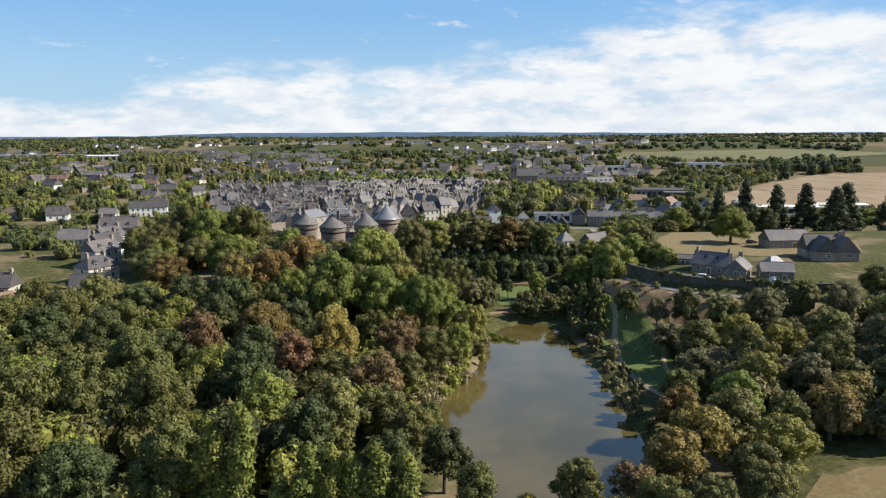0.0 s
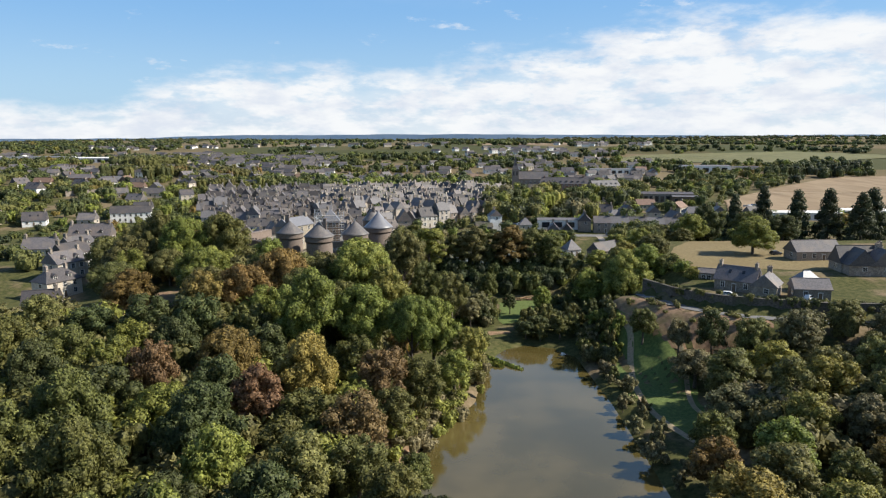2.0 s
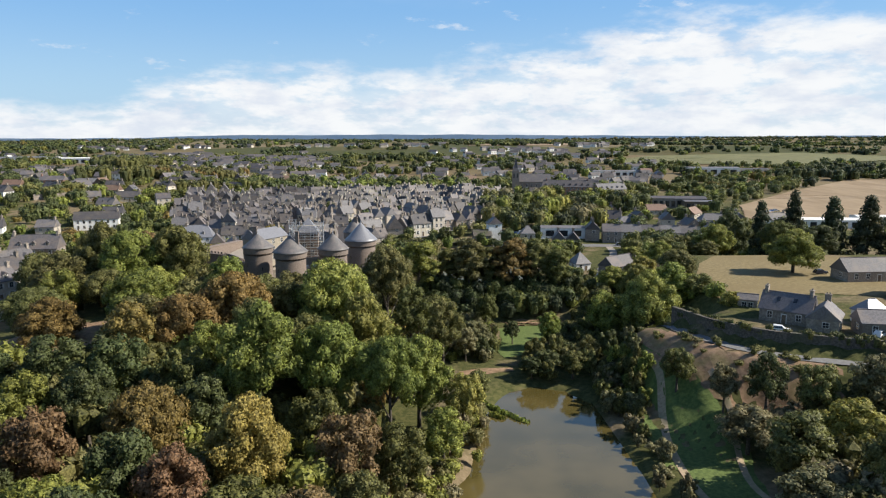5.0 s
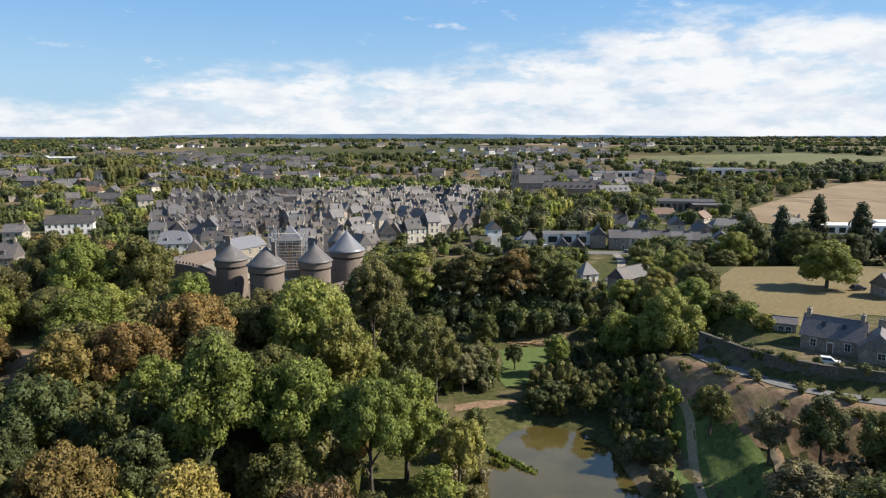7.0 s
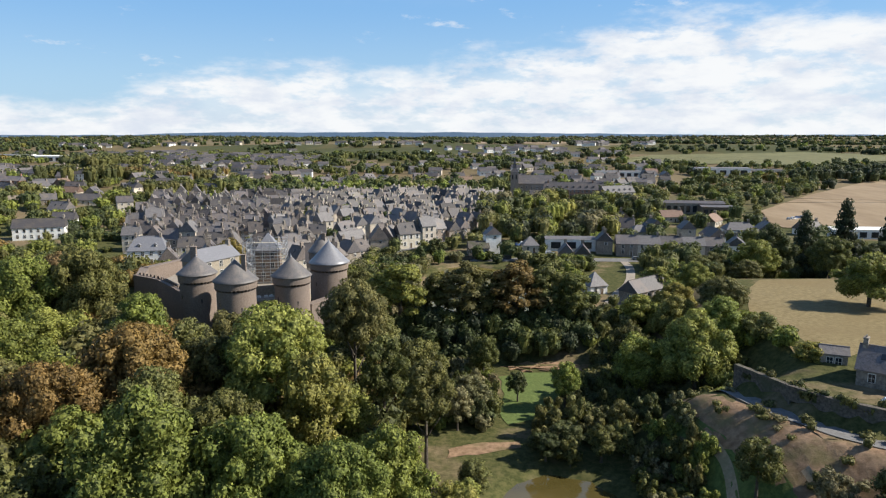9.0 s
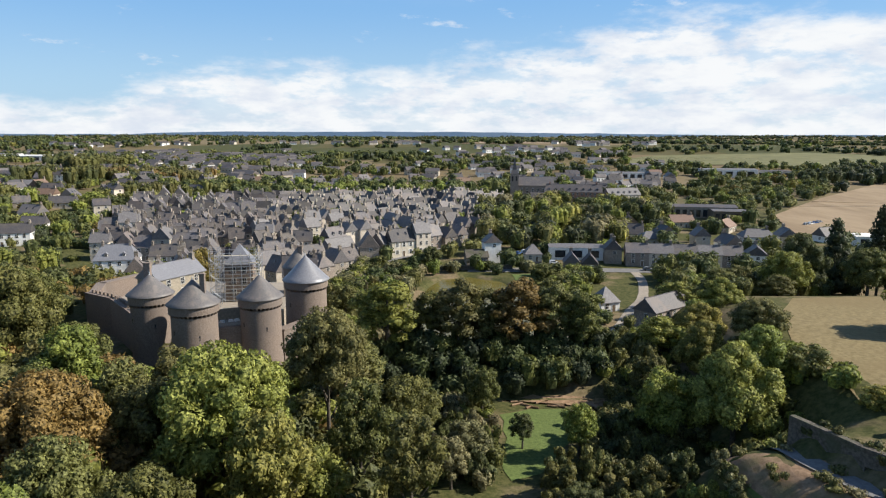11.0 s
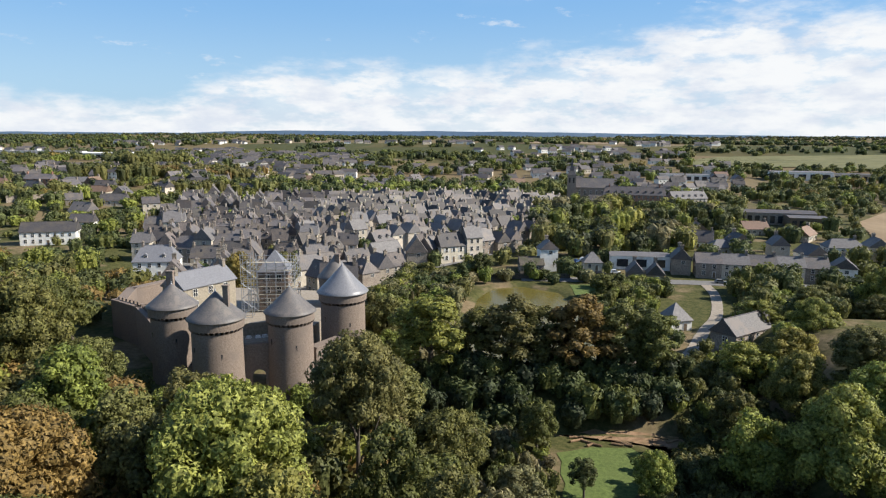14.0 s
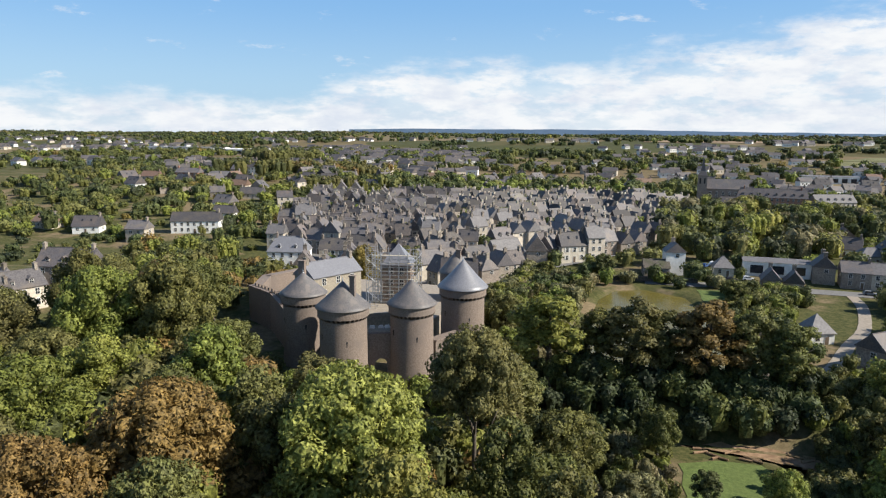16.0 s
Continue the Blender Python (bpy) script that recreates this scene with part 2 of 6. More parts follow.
CAR_PAINT = [material("car_white", (0.70, 0.70, 0.69), (0.80, 0.80, 0.79), 1.0, 0.25, spec=0.5), material("car_grey", (0.20, 0.21, 0.22), (0.30, 0.31, 0.32), 1.0, 0.25, spec=0.5),
             material("car_dark", (0.02, 0.022, 0.03), (0.05, 0.05, 0.06), 1.0, 0.25, spec=0.5), material("car_blue", (0.03, 0.07, 0.17), (0.06, 0.11, 0.24), 1.0, 0.25, spec=0.5)]
RUBBER = material("tyre_rubber", (0.015, 0.015, 0.015), (0.035, 0.035, 0.035), 4.0, 0.9)


def water_material():
    m = bpy.data.materials.new("pond_water")
    m.use_nodes = True
    n = Nodes(m.node_tree)
    pos = n.add("ShaderNodeNewGeometry", 0)
    mud = n.mix(n.ramp(n.noise(pos, 0.05, 3.0), 0.35, 0.65), rgb((0.068, 0.054, 0.016)), rgb((0.105, 0.080, 0.028)))
    ripple = n.noise(pos, 1.6, 3.0, 0.6)
    bump = n.add("ShaderNodeBump", ins={"Strength": 0.12, "Distance": 0.05, "Height": ripple})
    b = n.add("ShaderNodeBsdfPrincipled", None, {"Base Color": mud, "Roughness": 0.06, "IOR": 1.5, "Specular IOR Level": 0.9, "Normal": bump})
    n.add("ShaderNodeOutputMaterial", None, {0: b.outputs[0]})
    return m


WATER = water_material()


def ground_material():
    """Rough grass and earth nearby, a patchwork of hedged fields far off."""
    m = bpy.data.materials.new("ground")
    m.use_nodes = True
    n = Nodes(m.node_tree)
    pos = n.add("ShaderNodeNewGeometry", 0)
    xyz = n.add("ShaderNodeSeparateXYZ", None, {0: pos})
    warp = n.add("ShaderNodeVectorMath", ins={0: pos, 1: n.add("ShaderNodeVectorMath", ins={0: n.noise(pos, 0.004, 2.0, 0.5, 1), 3: 90.0}, operation="SCALE")}, operation="ADD")
    cell = n.add("ShaderNodeTexVoronoi", None, {"Vector": warp, "Scale": 0.0042})
    pick = n.add("ShaderNodeSeparateColor", 0, {0: cell.outputs["Color"]})
    ramp = n.add("ShaderNodeValToRGB", None, {0: pick})
    el = ramp.color_ramp.elements
    el[0].position, el[0].color = 0.0, rgb((0.17, 0.125, 0.07))
    el[1].position, el[1].color = 1.0, rgb((0.085, 0.08, 0.034))
    for p, c in ((0.22, (0.19, 0.145, 0.085)), (0.40, (0.095, 0.082, 0.036)), (0.6, (0.062, 0.066, 0.026)), (0.82, (0.15, 0.115, 0.06))):
        q = el.new(p)
        q.color = rgb(c)
    ramp.color_ramp.interpolation = "CONSTANT"
    far = n.mix(n.ramp(n.noise(pos, 0.03, 5.0), 0.3, 0.7, 0.0, 0.35), ramp.outputs[0], rgb((0.085, 0.082, 0.036)))
    fine = n.noise(pos, 0.8, 6.0, 0.7)
    patch = n.noise(pos, 0.045, 4.0, 0.6)
    near = n.mix(n.ramp(fine, 0.35, 0.65), rgb((0.045, 0.052, 0.017)), rgb((0.100, 0.095, 0.036)))
    near = n.mix(n.ramp(patch, 0.48, 0.62), near, n.mix(n.ramp(fine, 0.3, 0.7), rgb((0.13, 0.10, 0.055)), rgb((0.22, 0.165, 0.10))))
    col = n.mix(n.ramp(xyz.outputs[1], 480.0, 760.0), near, far)
    bump = n.add("ShaderNodeBump", ins={"Strength": 0.5, "Distance": 0.3, "Height": fine})
    b = n.add("ShaderNodeBsdfPrincipled", None, {"Base Color": col, "Roughness": 0.95, "Specular IOR Level": 0.1, "Normal": bump})
    n.add("ShaderNodeOutputMaterial", None, {0: b.outputs[0]})
    return m


GROUND = ground_material()


# ---------------------------------------------------------------- mesh code
class Shape:
    """Collects faces; one Shape becomes one mesh."""

    def __init__(self):
        self.v, self.f, self.m = [], [], []

    def face(self, pts, slot=0):
        k = len(self.v)
        self.v.extend(tuple(p) for p in pts)
        self.f.append(tuple(range(k, k + len(pts))))
        self.m.append(slot)

    def solid(self, base, top, slot=0, cap=True):
        """A prism between two rings of points, base counter-clockwise from above."""
        n, k = len(base), len(self.v)
        self.v.extend(tuple(p) for p in (*base, *top))
        for i in range(n):
            j = (i + 1) % n
            self.f.append((k + i, k + j, k + n + j, k + n + i))
            self.m.append(slot)
        if cap:
            self.f += [tuple(range(k + n - 1, k - 1, -1)), tuple(range(k + n, k + 2 * n))]
            self.m += [slot, slot]

    def box(self, c, s, turn=0.0, slot=0, taper=1.0):
        """A box standing on c (its base's middle), of size s, turned by degrees."""
        ca, sa = math.cos(radians(turn)), math.sin(radians(turn))

        def ring(z, k):
            return [(c[0] + ca * x * k - sa * y * k, c[1] + sa * x * k + ca * y * k, z) for x, y in
                    ((-s[0] / 2, -s[1] / 2), (s[0] / 2, -s[1] / 2), (s[0] / 2, s[1] / 2), (-s[0] / 2, s[1] / 2))]
        self.solid(ring(c[2], 1.0), ring(c[2] + s[2], taper), slot)

    def tube(self, a, b, r0, r1, n=6, slot=0):
        a, b = Vector(a), Vector(b)
        q = (b - a).to_track_quat("Z", "Y")
        rings = []
        for p, r in ((a, r0), (b, r1)):
            rings.append([p + q @ Vector((r * math.cos(2 * math.pi * i / n), r * math.sin(2 * math.pi * i / n), 0)) for i in range(n)])
        self.solid(rings[0], rings[1], slot)

    def lathe(self, profile, n=40, slot=0, jitter=0.0):
        """A body turned round z from (radius, height) pairs."""
        k = len(self.v)
        for r, z in profile:
            for i in range(n):
                t = 2 * math.pi * i / n
                rr = r * (1 + jitter * noise.noise((math.cos(t) * 2, math.sin(t) * 2, z * 0.4)))
                self.v.append((rr * math.cos(t), rr * math.sin(t), z))
        for j in range(len(profile) - 1):
            for i in range(n):
                i2 = (i + 1) % n
                self.f.append((k + j * n + i, k + j * n + i2, k + (j + 1) * n + i2, k + (j + 1) * n + i))
                self.m.append(slot)

    def mesh(self, name, *mats, smooth=False):
        me = bpy.data.meshes.new(name)
        me.from_pydata(self.v, [], self.f)
        for x in mats:
            me.materials.append(x)
        me.polygons.foreach_set("material_index", self.m)
        if smooth:
            me.polygons.foreach_set("use_smooth", [True] * len(self.f))
        me.update()
        return me


def part(name, shape, mats, parent, label="", at=None, smooth=False):
    """One mesh object under a thing or a part. shape: a Shape, or a mesh that alike pieces share."""
    mats = mats if isinstance(mats, (list, tuple)) else [mats]
    me = shape.mesh(name, *mats, smooth=smooth) if isinstance(shape, Shape) else shape
    ob = new(name, me)
    ob.parent = parent
    if at is not None:
        ob.matrix_basis = at
    return tagged(ob, label)


def thing(name, at, label, category, group="", kind=""):
    ob = new(name)
    ob.empty_display_size = 0.5
    ob.matrix_basis = at
    return tagged(ob, label, category, group, kind)


def setting(name, shape, mats, label, category, smooth=False, kind="structure"):
    mats = mats if isinstance(mats, (list, tuple)) else [mats]
    ob = new(name, shape.mesh(name, *mats, smooth=smooth) if isinstance(shape, Shape) else shape)
    return tagged(ob, label, category, "", kind)


# ---------------------------------------------------------------- the lie of the land
def sm(a, b, v):
    t = np.clip((np.asarray(v, float) - a) / (b - a), 0, 1)
    return t * t * (3 - 2 * t)


POND = [(7, 106), (20, 101), (33, 108), (40, 128), (40, 150), (40, 172), (39, 190), (38, 205), (33, 213), (26, 216), (19, 212), (14, 201), (11, 186), (9, 172), (0, 157), (-6, 140), (-4, 128), (3, 117)]
MOAT = [(3, 299), (14, 297), (34, 299), (40, 312), (36, 345), (34, 364), (32, 375), (20, 384), (10, 380), (5, 366), (3, 345), (1, 320)]


def inside_by(poly, x, y):
    """Metres inside a polygon's edge; negative outside."""
    x, y = np.asarray(x, float), np.asarray(y, float)
    d = np.full(x.shape, 1e9)
    odd = np.zeros(x.shape, bool)
    for (x0, y0), (x1, y1) in zip(poly, poly[1:] + poly[:1]):
        ex, ey = x1 - x0, y1 - y0
        t = np.clip(((x - x0) * ex + (y - y0) * ey) / (ex * ex + ey * ey), 0, 1)
        d = np.minimum(d, np.hypot(x - x0 - t * ex, y - y0 - t * ey))
        cross = ((y0 > y) != (y1 > y)) & (x < ex * (y - y0) / (ey if ey else 1e-9) + x0)
        odd ^= cross
    return np.where(odd, d, -d)


# the lane's line, and how squarely it lies across the slope
LANE_X = [36, 46, 52, 58, 62, 66, 72, 83, 100, 125, 150]
LANE_Y = [300, 262, 240, 222, 211, 204, 197, 191, 186, 186, 186]
LANE_K = [0.25, 0.27, 0.28, 0.33, 0.45, 0.62, 0.75, 0.88, 0.96, 1.0, 1.0]


def ground_z(x, y):
    x, y = np.asarray(x, float), np.asarray(y, float)
    # valley with the pond, woods rising to the west, a bank and the meadow's terrace to the east
    south = 1.3 + 10.0 * sm(-2, -115, x) + 8.5 * sm(-8, -34, x) * sm(160, 204, y) * sm(-120, -62, x)
    beside = (y - np.interp(x, LANE_X, LANE_Y)) * np.interp(x, LANE_X, LANE_K)
    bank = 13.4 * sm(-18, -2.2, beside) + 2.2 * sm(2.6, 3.6, beside) + 1.8 * sm(214, 230, y) * sm(66, 80, x)
    low = 3.0 * sm(45, 75, x) + 9.0 * sm(70, 130, x)
    bank = bank * (1 - sm(218, 234, y) * (1 - sm(58, 80, x)))
    south = south + low + (bank - low) * sm(150, 182, y)
    # dam, upper pond, town rising gently to the far ridge
    north = 7.0 + 3.0 * sm(385, 425, y) + 0.016 * np.clip(y - 430, 0, 370) + 0.035 * np.clip(y - 800, 0, 700) + 0.002 * np.maximum(y - 1500, 0)
    north = north + 10.5 * sm(62, 88, x) * sm(345, 300, y) + 4.5 * sm(-20, -38, x) * sm(345, 315, y) + 4.0 * sm(-70, -160, x) * sm(500, 320, y) + 11 * sm(-90, -280, x) * sm(380, 620, y) * sm(1300, 700, y)
    z = south + (north - south) * np.where(x > 62, sm(255, 300, y), np.where(x < -8, sm(225, 262, y), sm(271, 282, y)))
    z = z + 2.2 * np.sin(x * 0.0031 + 1.0) * sm(700, 1300, np.hypot(x, y)) + 5.0 * np.sin(x * 0.0019 + y * 0.0011) * sm(1400, 2600, np.hypot(x, y))
    dp = inside_by(POND, x, y)
    dm = inside_by(MOAT, x, y)
    z = np.where(dp > -4, np.minimum(z, 0.9), z)
    z = z + (-1.6 - z) * sm(-2.2, 3.0, dp)
    z = z + (4.6 - z) * sm(-2.5, 2.5, dm)
    return z


def gz(x, y):
    return float(ground_z(np.array([x]), np.array([y]))[0])


def graded(lo, hi, step, far):
    """Grid lines: even between lo and hi, then ever wider out to far."""
    inner = list(np.arange(lo, hi + step / 2, step))
    out, s, v = [], step, hi
    while v < far[1]:
        s *= 1.13
        v += s
        out.append(min(v, far[1]))
    back, s, v = [], step, lo
    while v > far[0]:
        s *= 1.3 if lo < 120 and far[0] < -1000 and step < 4 and lo > 0 else 1.13
        v -= s
        back.append(max(v, far[0]))
    return np.array(back[::-1] + inner + out)


def build_ground():
    xs, ys = graded(-190, 200, 2.5, (-4950, 4950)), graded(60, 440, 2.5, (-3000, 4950))
    X, Y = np.meshgrid(xs, ys)
    Z = ground_z(X.ravel(), Y.ravel())
    nx, ny = len(xs), len(ys)
    i = np.arange((ny - 1) * nx).reshape(ny - 1, nx)[:, :-1].ravel()
    faces = np.stack([i, i + 1, i + nx + 1, i + nx], 1)
    me = bpy.data.meshes.new("ground")
    me.from_pydata(np.stack([X.ravel(), Y.ravel(), Z], 1).tolist(), [], faces.tolist())
    me.polygons.foreach_set("use_smooth", [True] * len(me.polygons))
    me.materials.append(GROUND)
    setting("ground", me, [], "rolling ground of dry grass, earth and far fields", "ground")


build_ground()


def patch(name, outline, mat, label, category, lift=0.1, rings=7, ragged=0.8, level=None):
    """A patch of ground cover draped over the land inside a star-shaped outline."""
    cx, cy = np.mean([p[0] for p in outline]), np.mean([p[1] for p in outline])
    edge = []
    for (x0, y0), (x1, y1) in zip(outline, outline[1:] + outline[:1]):
        steps = max(2, int(math.hypot(x1 - x0, y1 - y0) / 3.0))
        for i in range(min(steps, 40)):
            t = i / min(steps, 40)
            j = ragged * noise.noise((x0 + t * (x1 - x0), y0 + t * (y1 - y0), 3.3))
            edge.append((x0 + t * (x1 - x0) + j, y0 + t * (y1 - y0) + j))
    s = Shape()
    n = len(edge)
    P = np.array([[cx + (ex - cx) * k / rings, cy + (ey - cy) * k / rings] for k in range(rings + 1) for ex, ey in edge])
    Z = ground_z(P[:, 0], P[:, 1]) + lift if level is None else np.full(len(P), level)
    s.v = [(x, y, z) for (x, y), z in zip(P.tolist(), Z.tolist())]
    area = sum(x0 * y1 - x1 * y0 for (x0, y0), (x1, y1) in zip(outline, outline[1:] + outline[:1]))
    for k in range(rings):
        for i in range(n):
            a, b = k * n + i, k * n + (i + 1) % n
            q = (a, a + n, b + n, b)
            s.f.append(q if area > 0 else q[::-1])
            s.m.append(0)
    return setting(name, s, mat, label, category, smooth=True)


def ribbon(name, line, width, mat, label, category, lift=0.14):
    """A path or road along a line over the ground."""
    pts = []
    for k in range(len(line) - 1):
        p0, p1, p2, p3 = (Vector(line[max(0, min(len(line) - 1, k + d))]) for d in (-1, 0, 1, 2))
        for i in range(8):
            t = i / 8
            pts.append(0.5 * ((2 * p1) + (p2 - p0) * t + (2 * p0 - 5 * p1 + 4 * p2 - p3) * t * t + (3 * p1 - p0 - 3 * p2 + p3) * t ** 3))
    pts.append(Vector(line[-1]))
    s = Shape()
    rows = []
    for i, p in enumerate(pts):
        d = (pts[min(i + 1, len(pts) - 1)] - pts[max(i - 1, 0)]).normalized()
        side = Vector((-d.y, d.x))
        wd = width * (0.5 + 0.06 * noise.noise((p.x * 0.3, p.y * 0.3, 1)))
        c = [p + side * wd * k for k in (1, 0.33, -0.33, -1)]
        rows.append([(q.x, q.y, gz(q.x, q.y) + lift) for q in c])
    for r in rows:
        s.v.extend(r)
    for i in range(len(rows) - 1):
        for j in range(3):
            a = i * 4 + j
            s.f.append((a, a + 1, a + 5, a + 4))
            s.m.append(0)
    return setting(name, s, mat, label, category, smooth=True)


patch("water", [(cx0 + (cx0 - 18) * 0.12, cy0 + (cy0 - 160) * 0.06) for cx0, cy0 in POND], WATER, "still brown pond water reflecting clouds", "water", level=0.0, rings=3, ragged=0)
patch("water", [(cx0 + (cx0 - 18) * 0.10, cy0 + (cy0 - 340) * 0.06) for cx0, cy0 in MOAT], OLIVE_WATER, "olive-green upper pond beside the castle", "water", level=6.0, rings=3, ragged=0)
patch("ground_meadow", [(92, 286), (103, 302), (126, 304), (150, 298), (165, 270), (150, 240), (118, 232), (104, 236), (93, 231), (84, 226), (77, 230), (80, 258)], MEADOW, "dry straw-coloured meadow", "meadow")
patch("ground_lawn", [(21, 263), (22, 252), (19, 241), (20, 234), (26, 237), (33, 249), (40, 258), (41, 264), (28, 266)], LAWN, "bright green grass below the dam", "grass", ragged=1.5)
patch("ground_lawn", [(37, 385), (37, 368), (45, 362), (55, 372), (53, 385)], LAWN, "mown green lawn beside the upper pond", "grass", ragged=1.0)
patch("ground_verge", [(44, 214), (50, 220), (55, 205), (60, 190), (61, 176), (57, 160), (50, 150), (46, 160), (45, 180), (43, 196)], LAWN, "lush green grass bank beside the pond", "grass", ragged=1.5)
patch("ground_bank", [(50, 222), (57, 225), (65, 208), (73, 198.5), (84, 190), (82, 182), (70, 178), (62, 184), (57, 196), (53, 208)], SOIL, "bare earthy slope below the lane", "bank", ragged=2.0)
patch("ground_clearing", [(-100, 196), (-84, 190), (-66, 196), (-62, 210), (-76, 222), (-92, 222), (-104, 210)], SOIL, "bare trodden clearing in the park", "clearing", ragged=3.0)
patch("ground_shore", [(-7, 134), (-2, 145), (1, 156), (5, 168), (3, 174), (-4, 168), (-10, 156), (-12, 142)], SOIL, "bare earthy shore under the trees", "shore", ragged=1.5)
patch("ground_creek_bed", [(8, 220), (14, 221.5), (22, 224), (22, 226.5), (14, 226), (8, 223.5)], SOIL, "muddy brown creek bed", "mud", ragged=1.0)
patch("ground_rubble", [(20, 271), (32, 273), (46, 271), (50, 262), (46, 258), (43, 267), (30, 270)], SOIL, "bare earth at the foot of the dam", "earth", ragged=1.5)
patch("ground_field", [(52, 96), (64, 108), (84, 110), (110, 100), (110, 70), (60, 60)], MEADOW, "dry grass field at the wood's edge", "field", ragged=2.0)
ribbon("path_sandy", [(51.5, 211), (52.5, 203), (50, 192), (47.5, 178), (47, 163), (50, 150), (54, 140)], 1.5, SAND, "narrow sandy footpath along the pond", "path")
ribbon("path_upper", [(61, 196), (61.5, 186), (58, 172), (56.5, 163), (58, 152)], 1.2, SAND, "narrow sandy footpath up the bank", "path")
ribbon("road_lane", [(56, 228), (58.5, 221), (62, 211), (66, 204), (72, 197), (83, 191), (100, 186), (125, 186)], 3.4, ASPHALT, "grey lane climbing past the stone wall", "road", lift=0.25)
ribbon("road_dam", [(40, 292), (50, 297), (58, 308), (66, 325), (76, 345), (84, 372), (86, 390)], 3.4, PAVING, "pale paved road beside the cottage", "road", lift=0.16)
ribbon("road_quay", [(20, 392), (60, 392), (100, 390), (150, 386)], 6.0, ASPHALT, "grey street in front of the houses", "road", lift=0.16)
patch("pavement_town", [(-124, 376), (-138, 425), (-160, 476), (-184, 556), (-170, 586), (-116, 588), (-84, 600), (-40, 616), (24, 628), (54, 604), (48, 555), (36, 497), (22, 442), (0, 414), (-14, 402), (-26, 384), (-40, 364), (-60, 352), (-92, 354)], ASPHALT, "grey streets and yards of the old town", "pavement", lift=0.3, rings=14, ragged=3)
patch("ground_stubble", [(190, 470), (215, 540), (300, 640), (420, 760), (640, 800), (700, 560), (420, 470), (280, 430)], FIELD, "wide pale brown stubble field", "field", lift=0.5, ragged=4)
patch("ground_tilled", [(60, 1560), (290, 1540), (420, 1900), (80, 1960)], FIELD, "brown tilled field near the horizon", "field", lift=0.8, ragged=6)
patch("ground_pasture", [(210, 1010), (330, 1150), (620, 1250), (760, 1120), (480, 960)], FIELD_GREEN, "pale green pasture on the far slope", "field", lift=0.8, ragged=6)


# ---------------------------------------------------------------- castle
def tower(name, x, y, base, eave, tip, r, roof_mat, label, n_corbels=34, chimney=None, crack=None):
    """A round tower: battered wall, corbel ring with gallery, bell-cast conical slate roof."""
    t = thing(name, pose(x, y, base), label, "tower")
    h = eave - base
    s = Shape()
    wr = r * 0.90
    s.lathe([(wr * 1.08, -2.5), (wr * 1.06, 0.0), (wr * 1.015, h * 0.25), (wr, h * 0.6), (wr * 0.995, h - 2.3)], 48, jitter=0.006)
    part("wall", s, CASTLE, t, smooth=True)
    g = Shape()
    g.lathe([(wr * 0.98, h - 1.75), (r * 0.965, h - 1.72), (r * 0.975, h - 0.85), (r * 0.97, h + 0.05), (r * 0.7, h + 0.06)], 48)
    gallery = part("gallery", g, CASTLE, t, "corbelled stone gallery below the eaves", smooth=False)
    c = Shape()
    c.solid([(wr * 0.97, -0.13, -0.62), (wr + 0.12, -0.13, -0.50), (wr + 0.12, 0.13, -0.50), (wr * 0.97, 0.13, -0.62)],
            [(wr * 0.97, -0.16, 0.0), (r * 0.985, -0.16, 0.0), (r * 0.985, 0.16, 0.0), (wr * 0.97, 0.16, 0.0)])
    me = c.mesh("corbel", CASTLE)
    for i in range(n_corbels):
        part("corbel", me, None, gallery, at=pose(0, 0, h - 1.72, 0, 0, 360 * i / n_corbels))
    k = tip - eave
    rf = Shape()
    rf.lathe([(r * 0.96, h - 0.12), (r * 1.05, h - 0.10), (r * 1.055, h + 0.02), (r * 0.93, h + k * 0.11), (r * 0.72, h + k * 0.30), (r * 0.47, h + k * 0.545), (r * 0.22, h + k * 0.79), (r * 0.05, h + k * 0.965), (0.02, h + k)], 48)
    roof = part("roof", rf, roof_mat, t, "conical slate roof", smooth=True)
    f = Shape()
    f.lathe([(0.16, h + k - 0.35), (0.20, h + k - 0.1), (0.10, h + k + 0.05), (0.13, h + k + 0.25), (0.03, h + k + 0.55), (0.02, h + k + 1.0)], 8)
    part("finial", f, STEEL, roof, "lead finial")
    sl = Shape()
    sl.box((0, 0, 0), (0.18, 0.30, 1.1))
    me = sl.mesh("arrow_slit", PANE)
    for ang, z in ((-100, 0.35), (-60, 0.55), (-130, 0.62), (-75, 0.22)):
        part("arrow_slit", me, None, t, at=pose((wr - 0.08) * math.cos(radians(ang)), (wr - 0.08) * math.sin(radians(ang)), h * z, 0, 0, ang))
    if chimney:
        cx, cy, cw, top = chimney
        ch = Shape()
        ch.box((cx, cy, h + 0.2), (cw, 0.9, top - eave - 0.4))
        ch.box((cx, cy, h + top - eave - 0.25), (cw + 0.25, 1.15, 0.25))
        part("chimney", ch, CASTLE, t, "tall granite chimney stack")
    return t


tower("castle_tower", -54.4, 269.5, 11.0, 26.6, 30.9, 4.75, SLATE_OLD, "round granite tower with a conical slate roof and chimney", chimney=(-1.6, 3.0, 1.4, 32.8))
tower("castle_tower", -42.6, 262.3, 10.6, 26.3, 31.3, 5.15, SLATE_OLD, "round granite gate tower with a slate cone and tall chimney", chimney=(2.3, -0.6, 1.0, 32.6))
tower("castle_tower", -30.5, 268.6, 10.6, 26.2, 31.0, 4.80, SLATE_OLD, "round granite gate tower with a plain slate cone", chimney=None)
tower("castle_tower", -23.6, 284.6, 10.6, 26.6, 32.4, 5.30, SLATE_NEW, "round granite tower with a bright re-slated conical roof")
